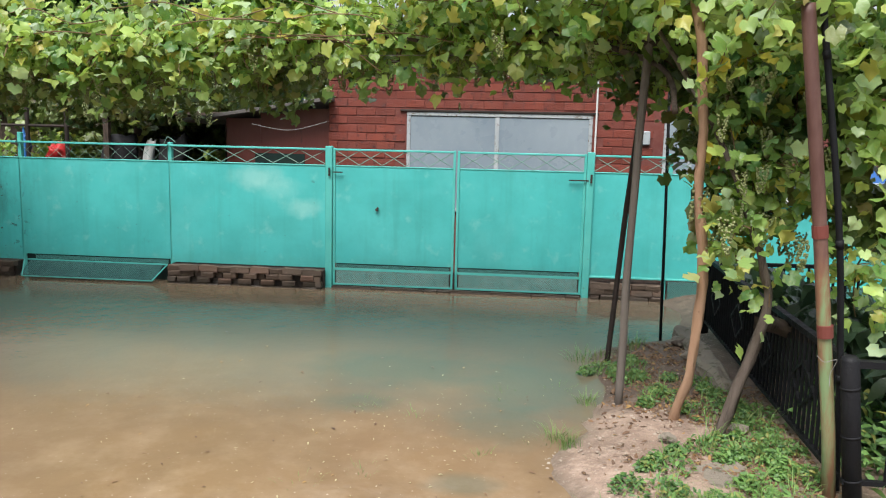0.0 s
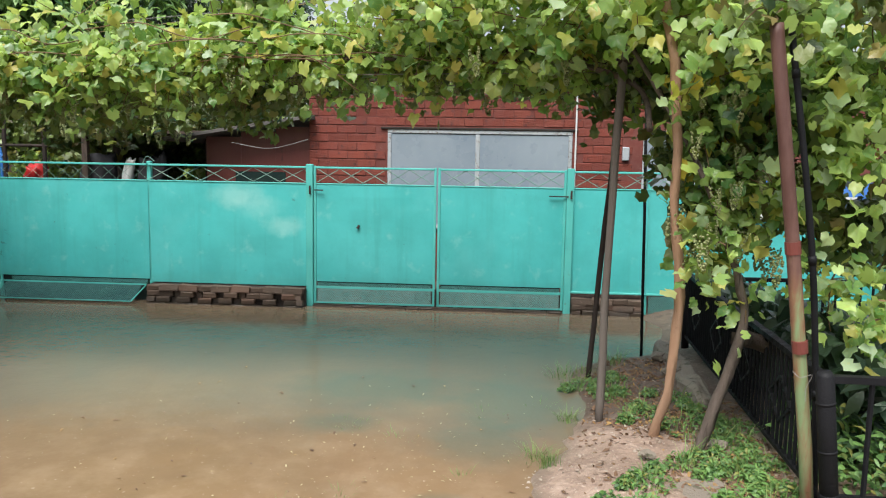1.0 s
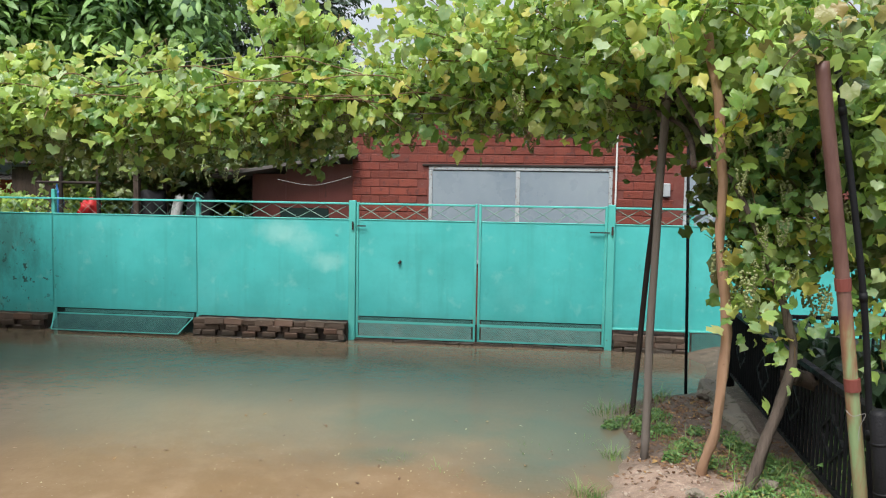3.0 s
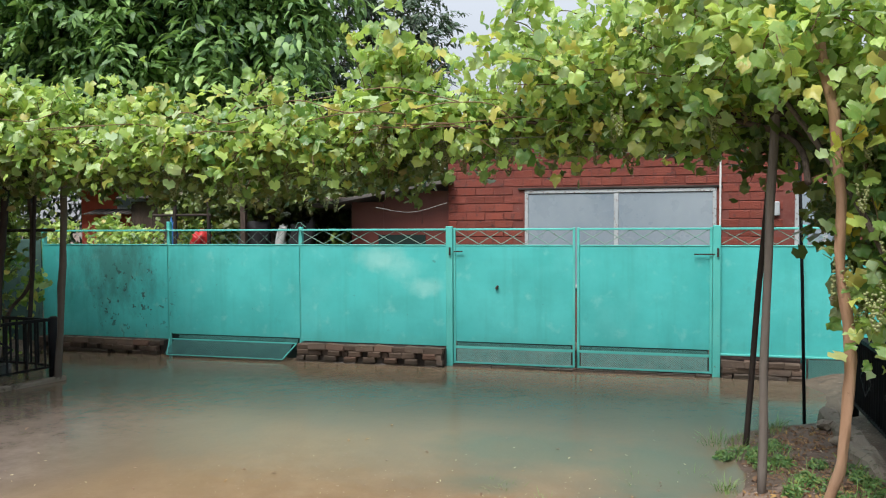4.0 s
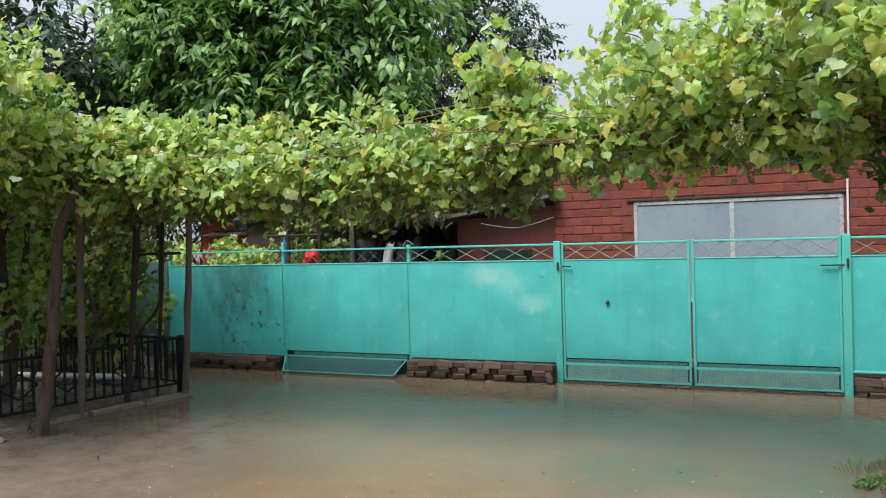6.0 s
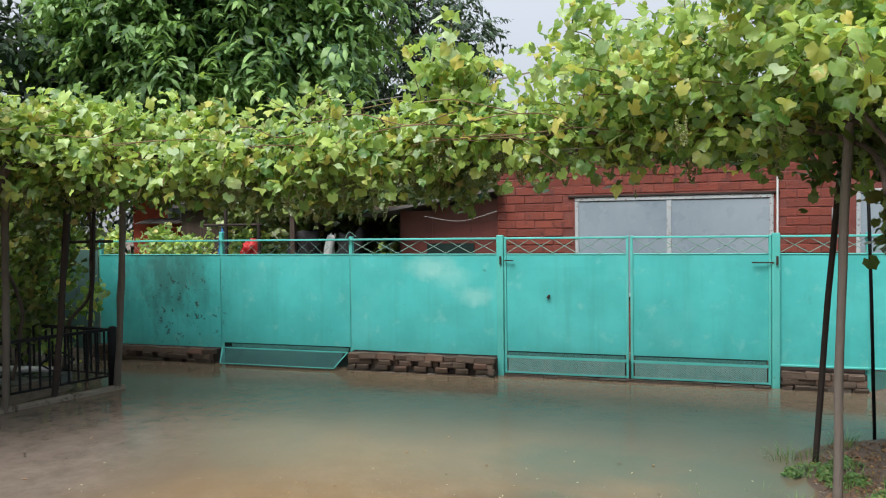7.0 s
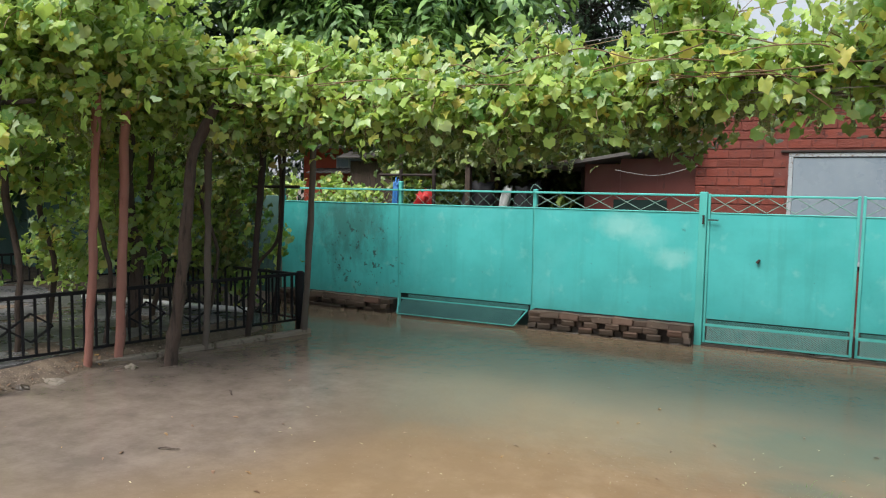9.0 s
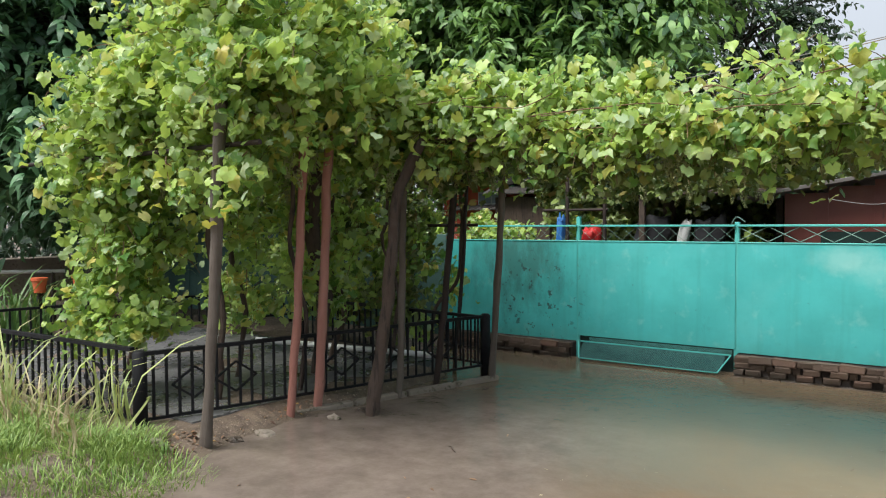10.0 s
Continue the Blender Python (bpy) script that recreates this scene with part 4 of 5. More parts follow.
LEFT_POLES = (((-6.79, 3.52), (-6.58, 3.52, 2.17), 0.043, GREY_SHADED_POLE, "grey-brown wooden arbour pole"),
              ((-6.93, 4.53), (-6.72, 4.52, 2.17), 0.036, PINK_POLE, "faded red iron arbour pole"),
              ((-6.92, 4.86), (-6.76, 4.86, 2.14), 0.042, PINK_POLE, "faded red iron arbour pole"),
              ((-6.62, 5.70), (-6.55, 5.70, 1.84), 0.034, GREY_SHADED_POLE, "weathered grey wooden arbour pole"),
              ((-6.63, 6.33), (-6.35, 6.33, 2.31), 0.034, DARK_POLE, "dark arbour pole by the railing"),
              ((-6.29, 6.91), (-6.12, 6.91, 2.27), 0.034, GREY_SHADED_POLE, "grey arbour pole standing in the flood water"),
              ((-6.95, 7.15), (-6.75, 7.15, 2.2), 0.022, DARK_POLE, "thin dark arbour pole behind the railing"))
for (x, y), head, r, m, label in LEFT_POLES:
    a, b = Vector((x, y, -0.1)), Vector(head)
    pole("arbour_pole", bent([a, a.lerp(b, 0.5) + Vector((0.015, 0, 0)), b, b + (b - a) * 0.22], 5, 0.018, x), r, m, label, 12, wobble=0.5)

# ---- railings ----
def railing(p0, p1, height, spacing, label, base=0.0, ornament=(), ends=(True, True), thick=0.058, rod=0.0135):
    r = thing("railing", (*p0, base), label, "railing", "garden railings")
    a, b = Vector((*p0, 0)), Vector((*p1, 0))
    way = (b - a).normalized()
    length = (b - a).length

    def at(d, z):
        q = a + way * d
        return (q.x, q.y, base + z)
    part("top_rail", bar(at(0, height), at(length, height), 0.045, 0.034), BLACK_IRON, r)
    part("bottom_rail", bar(at(0, 0.09), at(length, 0.09), 0.028, 0.024), BLACK_IRON, r)
    n = int(length / spacing)
    picket = to_mesh("picket", tube(bmesh.new(), [(0, 0, 0.09), (0, 0, height)], rod, 6), BLACK_IRON)
    for i in range(1, n):
        piece("picket", picket, r, pose(*at(length * i / n, 0)))
    for end, d in zip(ends, (0, length)):
        if end:
            q = at(d, 0)
            w = thick
            part("post", tube(bmesh.new(), [(q[0], q[1], base - 0.15), (q[0], q[1], base + height + 0.01), (q[0], q[1], base + height + 0.03)], [w, w, w * 0.6], 18), BLACK_IRON, r, smooth=True)
    for d in ornament:
        s = 0.19
        mid = height * 0.55
        for da, za, db, zb in ((-s, 0, 0, s * 0.7), (0, s * 0.7, s, 0), (s, 0, 0, -s * 0.7), (0, -s * 0.7, -s, 0)):
            part("ornament_bar", bar(at(d + da, mid + za), at(d + db, mid + zb), 0.018), BLACK_IRON, r)
    return r


railing((-7.5, 3.42), (-6.43, 7.03), 0.64, 0.105, "black iron garden railing with diamond ornaments", 0.05, (0.45, 0.82, 1.9, 2.4, 3.1))
railing((-6.5, 7.08), (-9.9, 7.45), 0.62, 0.11, "black iron garden railing at the back of the arbour", 0.05, ends=(False, True))
railing((-7.6, 3.42), (-10.0, 3.30), 0.66, 0.105, "black iron garden railing above long grass", 0.06, (0.5,), ends=(False, True))
bank_rail = railing((1.76, 3.58), (1.98, 7.0), 0.68, 0.075, "black iron railing beside the vine bank", 0.09, (0.6, 1.4, 2.2, 3.0), ends=(False, True), thick=0.036, rod=0.0105)
part("corner_post", tube(bmesh.new(), [(1.83, 3.5, -0.1), (1.735, 3.5, 0.795), (1.732, 3.5, 0.815)], [0.043, 0.043, 0.03], 18), BLACK_IRON, bank_rail, "thick black pipe post, slightly leaning", smooth=True)
for z in (0.2, 0.42, 0.66):
    x = 1.819 - 0.106 * z
    part("band", tube(bmesh.new(), [(x + 0.001, 3.5, z - 0.006), (x - 0.001, 3.5, z + 0.006)], 0.0455, 18), BLACK_IRON, bank_rail, "thin black tape band", smooth=True)
railing((1.75, 3.50), (4.2, 3.42), 0.68, 0.2, "black pipe rail above the weeds", 0.1, ends=(False, True), thick=0.04)
railing((2.0, 7.05), (4.4, 7.1), 0.64, 0.11, "black iron railing in front of the fence", 0.09, ends=(False, True), thick=0.03)
whole("garden_pipe", tube(bmesh.new(), [(-9.75, 6.55, 0.20), (-8.4, 6.72, 0.2), (-7.1, 6.9, 0.2)], 0.035, 10), WHITE_PLASTIC, "white plastic pipe lying on the paving", "pipe", smooth=True)

# kerb under the right-hand railing, a slab in the grass, stones by the left railing
kerb = bmesh.new()
box(kerb, (-0.09, 0, -0.25), (0.08, 1.75, 0.1), 0.03, pose(1.66, 5.05, 0.07, 0, 5, -2))
bmesh.ops.subdivide_edges(kerb, edges=kerb.edges[:], cuts=9, use_grid_fill=True)
for q in kerb.verts:
    q.co += 0.05 * noise.noise_vector(q.co * 3.5) + 0.02 * noise.noise_vector(q.co * 14)
whole("kerb", kerb, CONCRETE, "old mossy concrete kerb under the railing", "kerb", kind="structure")
slab = bmesh.new()
box(slab, (-0.16, -0.12, -0.05), (0.16, 0.12, 0.012), 0.01, pose(1.26, 3.72, 0.085, 4, -3, 24))
whole("stone_slab", slab, CONCRETE, "flat grey concrete slab half sunk in weeds", "slab")
kerb2 = bmesh.new()
for i in range(6):
    f = (i + 0.03) / 6
    box(kerb2, (-0.05, 0, -0.2), (0.04, 0.6, 0.0), 0.012, pose(-7.32 + 1.07 * f, 3.4 + 3.6 * f, 0.05, 0, 0, -16.5))
whole("kerb", kerb2, CONCRETE, "low stone edging under the garden railing", "kerb", kind="structure")


def rock(at, size, material, label, seed):
    bm = bmesh.new()
    bmesh.ops.create_icosphere(bm, subdivisions=2, radius=1)
    for v in bm.verts:
        v.co *= 0.9 + 0.75 * noise.noise(v.co * 1.1 + Vector((seed * 5.7, 0, 0)))
        v.co = Vector((v.co.x * size[0] + at[0], v.co.y * size[1] + at[1], v.co.z * size[2] + at[2]))
    return whole("stone", bm, material, label, "stone", "stones by the railing")


for i, (x, y, s) in enumerate(((-6.72, 4.05, 0.08), (-6.78, 3.8, 0.06), (-6.6, 4.75, 0.07), (-6.55, 5.1, 0.05), (-6.9, 3.55, 0.05), (-6.62, 5.9, 0.05), (-6.95, 3.2, 0.09))):
    rock((x, y, max(land(x, y), 0.0) + 0.01), (s * 1.2, s * 0.8, s * 0.45), STONE if i % 2 else CONCRETE, "small wet rubble stone on the mud", i)
for i, (x, y, s) in enumerate(((1.62, 6.35, 0.1), (1.6, 5.9, 0.07), (1.05, 4.1, 0.05), (1.5, 4.3, 0.06))):
    rock((x, y, 0.13), (s, s * 0.8, s * 0.5), CONCRETE, "rough grey rubble stone on the bank", i + 20)

# ---- grape vines ----
right_vine = thing("grape_vine", (1.16, 4.51, 0.1), "old grapevine with yellowing leaves and pale grape bunches", "grapevine", "grapevines")
part("trunk", tube(bmesh.new(), bent([(1.14, 4.51, -0.03), (1.17, 4.46, 0.15), (1.225, 4.38, 0.5), (1.24, 4.36, 1.0), (1.2, 4.36, 1.5), (1.16, 4.38, 2.3), (1.1, 4.5, 2.8)], 6, 0.022), 0.028, 12, 0.5), PALE_BARK, right_vine, "smooth pale brown stem", True)
old_stem = bent([(1.33, 4.24, -0.05), (1.455, 4.22, 0.43), (1.585, 4.24, 0.86), (1.56, 4.25, 1.1), (1.45, 4.26, 1.4), (1.36, 4.3, 1.65), (1.2, 4.5, 2.05), (0.95, 4.9, 2.6)], 6, 0.01, 3)
part("trunk", tube(bmesh.new(), old_stem, [0.031 - 0.018 * i / len(old_stem) for i in range(len(old_stem))], 12, 0.6), OLD_BARK, right_vine, "dark gnarled leaning stem", True)
part("limb", tube(bmesh.new(), bent([(1.61, 4.38, 0.76), (1.75, 4.5, 0.72), (2.1, 4.6, 0.62), (2.6, 4.7, 0.5)], 6, 0.02, 5), 0.05, 10, 0.5), BARK, right_vine, "", True)
part("limb", tube(bmesh.new(), bent([(1.05, 4.45, 2.0), (1.0, 4.9, 2.3), (0.4, 5.3, 2.55), (-0.6, 5.6, 2.6)], 6, 0.03, 6), 0.018, 8, 0.4), BARK, right_vine, "", True)
v = Vine(11)
v.fill((-0.9, 4.9, 2.72), (1.2, 6.4, 3.3), 175, (0.25, 0.55), 0.18, 0.42, size=0.085)
v.fill((-0.1, 4.6, 3.1), (1.6, 5.8, 3.5), 62, (0.3, 0.7), 0.1, 0.8, size=0.085)
v.fill((0.7, 4.2, 2.55), (1.5, 5.0, 3.1), 55, (0.25, 0.6), 0.25, 0.3, size=0.09)
v.fill((1.0, 4.2, 2.45), (4.5, 6.0, 3.4), 180, (0.3, 0.7), 0.22, 0.4, size=0.09)
v.fill((1.25, 4.2, 1.85), (2.1, 4.7, 2.5), 44, (0.25, 0.5), 0.3, 0.1, size=0.09)
v.fill((1.3, 4.15, 1.3), (1.8, 4.6, 1.85), 34, (0.15, 0.35), 0.35, 0.0, size=0.085)
v.fill((1.35, 4.1, 0.95), (1.65, 4.4, 1.25), 8, (0.15, 0.3), 0.35, 0.0, size=0.075)
v.fill((1.8, 3.75, 1.6), (3.6, 4.4, 2.6), 46, (0.25, 0.6), 0.3, 0.1, size=0.085)
v.fill((1.8, 3.7, 0.75), (2.6, 4.4, 1.3), 26, (0.2, 0.35), 0.3, 0.1, size=0.075)
v.fill((2.3, 4.5, 0.4), (4.2, 5.5, 0.9), 25, (0.2, 0.4), 0.3, 0.1)
v.fill((1.2, 3.6, 2.42), (1.9, 4.0, 2.6), 10, (0.2, 0.4), 0.15, 0.3, size=0.085)
v.grow(right_vine, VINE_LEAF, ((1.1, 3.3, 0.6), (2.6, 4.5, 2.3), 280))
# Darker leaf colour puts shade into the right vine's interior.
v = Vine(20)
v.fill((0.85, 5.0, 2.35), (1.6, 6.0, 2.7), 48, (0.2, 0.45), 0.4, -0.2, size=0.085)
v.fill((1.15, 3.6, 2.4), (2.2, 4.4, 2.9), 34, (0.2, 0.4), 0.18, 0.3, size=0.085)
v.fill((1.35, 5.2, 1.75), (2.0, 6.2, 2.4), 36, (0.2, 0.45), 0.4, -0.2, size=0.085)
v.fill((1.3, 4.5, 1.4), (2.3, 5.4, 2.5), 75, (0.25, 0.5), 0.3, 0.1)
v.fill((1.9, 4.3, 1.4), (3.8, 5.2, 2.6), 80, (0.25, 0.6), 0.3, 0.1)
v.grow(right_vine, VINE_LEAF_DULL_SHADED)
hang_bunches(right_vine, 4, (1.2, 4.05, 1.25), (1.8, 4.5, 2.3), 36)
hang_bunches(right_vine, 5, (-0.3, 4.9, 2.5), (1.2, 5.9, 2.7), 14)

mid_vine = thing("grape_vine", (-6.39, 5.05, 0.05), "grapevine trained over wires across the yard, yellow-green", "grapevine", "grapevines")
stem = bent([(-6.42, 5.05, -0.1), (-6.32, 5.05, 0.5), (-6.18, 5.05, 1.3), (-6.12, 5.08, 2.0), (-5.9, 5.2, 2.5)], 6, 0.02, 8)
part("trunk", tube(bmesh.new(), stem, [0.062 - 0.02 * i / len(stem) for i in range(len(stem))], 12, 0.4), BARK, mid_vine, "", True)
for k in range(5):
    y = 5.35 + 0.35 * k
    part("limb", tube(bmesh.new(), bent([(-6.0, 5.2, 2.45), (-4.5, y, 2.5 + 0.05 * k), (-2.5, y + 0.1, 2.48), (-0.5, y, 2.52), (0.9, y, 2.5)], 9, 0.06, k), 0.014, 6, 0.3), BARK, mid_vine, "", True)
cane_rng = random.Random(77)
for k in range(16):
    x, y, z = cane_rng.uniform(-6.2, -0.6), cane_rng.uniform(5.05, 5.3), cane_rng.uniform(2.45, 2.8)
    run = cane_rng.uniform(0.7, 1.6)
    pts = [(x, y, z), (x + run * 0.35, y - 0.04, z + cane_rng.uniform(-0.05, 0.05)), (x + run * 0.7, y, z + cane_rng.uniform(-0.06, 0.06)), (x + run, y + 0.1, z + cane_rng.uniform(-0.2, 0.05))]
    part("bare_cane", tube(bmesh.new(), bent(pts, 6, 0.012, k), 0.004, 6, 0.3), CANE, mid_vine, "bare brown cane", True)
v = Vine(12)
v.fill((-7.2, 5.3, 2.38), (-1.7, 5.75, 2.6), 400, (0.22, 0.5), 0.25, 0.35, size=0.088)
v.fill((-1.7, 5.3, 2.44), (0.9, 5.75, 2.66), 180, (0.22, 0.45), 0.2, 0.4, size=0.088)
v.fill((-7.2, 5.7, 2.5), (0.9, 7.2, 2.65), 230, (0.2, 0.45), 0.15, 0.4, out=(0, -0.1), size=0.088)
v.fill((-5.6, 5.4, 2.6), (-3.9, 6.0, 2.8), 80, (0.3, 0.5), 0.1, 0.9, out=(0, -0.2), size=0.095)
v.fill((-7.2, 5.3, 2.5), (-5.2, 6.0, 2.9), 120, (0.3, 0.6), 0.12, 0.8, out=(0, -0.2), size=0.095)
for i in range(17):
    v.shoot((-1.97 + 0.025 * i, 5.5 + 0.03 * (i % 3), 2.6), (0.015 * (i - 8), 0.0, 1), 0.6 + 0.05 * (i % 7), 0.0, 0.105, 0.07)
for i in range(6):
    v.shoot((-1.35 + 0.05 * i, 5.55, 2.6), (0.1, 0.0, 1), 0.25, 0.05, 0.10, 0.06)
v.fill((-7.0, 5.3, 2.6), (0.8, 6.4, 2.75), 32, (0.25, 0.6), 0.04, 1.0, out=(0, -0.2), size=0.085)
v.grow(mid_vine, VINE_LEAF, cane_every=1)
# Back rows and fringe: dull leaf colour carries the shade under the canopy.
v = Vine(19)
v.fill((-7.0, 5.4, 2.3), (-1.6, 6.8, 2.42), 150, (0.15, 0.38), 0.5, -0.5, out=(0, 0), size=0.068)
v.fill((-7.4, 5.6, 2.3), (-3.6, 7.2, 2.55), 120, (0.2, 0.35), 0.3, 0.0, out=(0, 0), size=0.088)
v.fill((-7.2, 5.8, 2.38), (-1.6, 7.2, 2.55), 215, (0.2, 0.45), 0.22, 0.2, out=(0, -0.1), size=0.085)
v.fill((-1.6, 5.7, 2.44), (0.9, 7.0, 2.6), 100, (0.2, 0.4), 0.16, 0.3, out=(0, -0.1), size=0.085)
v.grow(mid_vine, VINE_LEAF_DULL_SHADED)
hang_bunches(mid_vine, 6, (-6.5, 5.3, 2.2), (-2.2, 6.6, 2.45), 105)
hang_bunches(mid_vine, 16, (-2.2, 5.3, 2.35), (0.8, 6.4, 2.55), 40)

left_vine = thing("grape_vine", (-7.6, 5.0, 0.1), "dense grapevine arbour with light green leaves", "grapevine", "grapevines")
for k, (x, y, thick) in enumerate(((-7.7, 4.3, 0.03), (-7.85, 5.75, 0.075), (-8.2, 6.4, 0.035), (-9.0, 4.2, 0.035), (-7.35, 5.0, 0.022), (-8.4, 5.1, 0.026), (-7.5, 6.6, 0.02))):
    part("trunk", tube(bmesh.new(), bent([(x, y, 0.0), (x + 0.1, y + 0.05, 0.8), (x - 0.05, y, 1.6), (x + 0.2, y - 0.1, 2.5)], 6, 0.05, k), thick, 10, 0.5), BARK, left_vine, "", True)
part("trunk", tube(bmesh.new(), bent([(-7.35, 7.2, 0.1), (-7.3, 7.3, 0.7), (-6.95, 7.25, 1.1), (-6.85, 7.2, 1.9), (-6.8, 7.1, 2.4)], 6, 0.03, 9), 0.022, 8, 0.4), BARK, left_vine, "dark bent stem", True)
v = Vine(13)
v.fill((-8.6, 3.5, 2.5), (-6.0, 5.4, 3.3), 460, (0.3, 0.7), 0.22, 0.5, out=(0.2, -0.5))
v.fill((-11.0, 5.2, 2.5), (-6.0, 7.6, 3.0), 420, (0.3, 0.6), 0.22, 0.3, out=(0.2, -0.3))
v.fill((-8.1, 3.5, 3.2), (-6.0, 5.2, 3.6), 140, (0.25, 0.5), 0.12, 0.8, out=(0.1, -0.3))
v.fill((-9.0, 3.5, 2.2), (-8.1, 4.6, 2.9), 110, (0.3, 0.6), 0.3, 0.2, out=(-0.3, -0.3))
v.fill((-8.85, 3.5, 0.8), (-8.2, 3.8, 1.25), 26, (0.2, 0.4), 0.35, 0.0, out=(0, -0.3), size=0.085)
v.fill((-8.9, 3.6, 0.8), (-8.0, 4.4, 2.2), 110, (0.25, 0.5), 0.35, 0.0, out=(-0.2, -0.3))
v.fill((-8.6, 4.8, 1.0), (-7.6, 6.8, 2.4), 110, (0.25, 0.5), 0.4, 0.0)
v.fill((-9.9, 4.6, 0.7), (-9.0, 7.6, 2.5), 85, (0.25, 0.5), 0.35, 0.0)
v.fill((-11.5, 7.0, 0.5), (-7.3, 8.2, 2.5), 210, (0.25, 0.5), 0.4, 0.0)
v.fill((-8.3, 3.5, 3.3), (-6.0, 5.0, 3.6), 45, (0.35, 0.7), 0.03, 1.2, out=(0, -0.2), size=0.09)
v.fill((-9.0, 3.5, 2.2), (-6.2, 3.8, 2.5), 45, (0.2, 0.5), 0.45, -0.3, out=(0, -0.2))
v.grow(left_vine, VINE_LEAF)
# Darkened leaves stand in for the shade of the back corner.
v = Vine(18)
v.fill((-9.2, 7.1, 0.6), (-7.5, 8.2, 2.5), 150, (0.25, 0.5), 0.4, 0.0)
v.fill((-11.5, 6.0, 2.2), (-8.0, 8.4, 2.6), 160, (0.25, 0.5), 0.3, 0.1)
v.grow(left_vine, VINE_LEAF_DULL_SHADED)
hang_bunches(left_vine, 7, (-8.5, 3.5, 2.1), (-6.2, 6.0, 2.4), 36)

back_vine = thing("grape_vine", (-7.5, 11.5, 0.1), "pale green garden vines behind the fence", "grapevine")
v = Vine(14)
v.fill((-6.5, 11.2, 1.2), (-4.3, 12.4, 2.5), 260, (0.25, 0.5), 0.35, 0.2, size=0.12)
v.fill((-8.0, 10.6, 2.1), (-4.5, 12.0, 2.7), 200, (0.25, 0.5), 0.3, 0.2, size=0.12)
v.fill((-8.5, 12.2, 1.6), (-3.9, 14.0, 3.2), 330, (0.3, 0.6), 0.3, 0.1, size=0.16)
v.fill((-6.0, 9.0, 2.3), (-3.9, 9.7, 2.75), 120, (0.2, 0.5), 0.4, 0.0, size=0.1)
v.fill((-4.4, 10.3, 2.35), (-2.3, 11.6, 3.2), 110, (0.25, 0.5), 0.3, 0.2, size=0.12)
v.grow(back_vine, VINE_LEAF_DULL_SHADED)
hang_bunches(back_vine, 9, (-5.6, 9.0, 2.1), (-3.9, 9.5, 2.35), 24)
part("trunk", tube(bmesh.new(), bent([(-5.65, 11.0, 0.0), (-5.6, 11.0, 1.2), (-5.7, 11.0, 2.4)], 5, 0.03), 0.09, 10, 0.4), BARK, back_vine, "", True)

garden_vine = thing("garden_shrub", (-8.5, 12.0, 0.1), "bright yellow-green shrubs in the garden behind the fence", "shrub")
v = Vine(15)
v.fill((-12.5, 11.6, 0.3), (-6.9, 12.8, 1.85), 420, (0.25, 0.5), 0.3, 0.4, size=0.11)
v.fill((-5.2, 11.0, 1.1), (-4.2, 11.6, 1.6), 30, (0.25, 0.5), 0.3, 0.4, size=0.11)
v.grow(garden_vine, VINE_LEAF)

trellis = thing("trellis", (-3, 5.5, 2.45), "thin wires stretched between the arbour poles", "trellis")
for k in range(5):
    y = 5.4 + 0.4 * k
    part("wire", tube(bmesh.new(), [(-6.5, y, 2.42), (-2.8, y, 2.38), (1.0, y, 2.44)], 0.004, 5), CABLE, trellis)
for y, z in ((3.6, 2.35), (5.5, 2.4), (7.1, 2.3)):
    part("crossbar", tube(bmesh.new(), [(-9.8, y, z), (-6.2, y, z)], 0.02, 8), DARK_POLE, trellis)
part("crossbar", tube(bmesh.new(), [(-9.5, 7.6, 1.7), (-6.9, 7.6, 1.72)], 0.02, 8), DARK_POLE, trellis)
part("crossbar", tube(bmesh.new(), [(0.9, 4.9, 2.45), (4.0, 4.8, 2.5)], 0.02, 8), DARK_POLE, trellis)

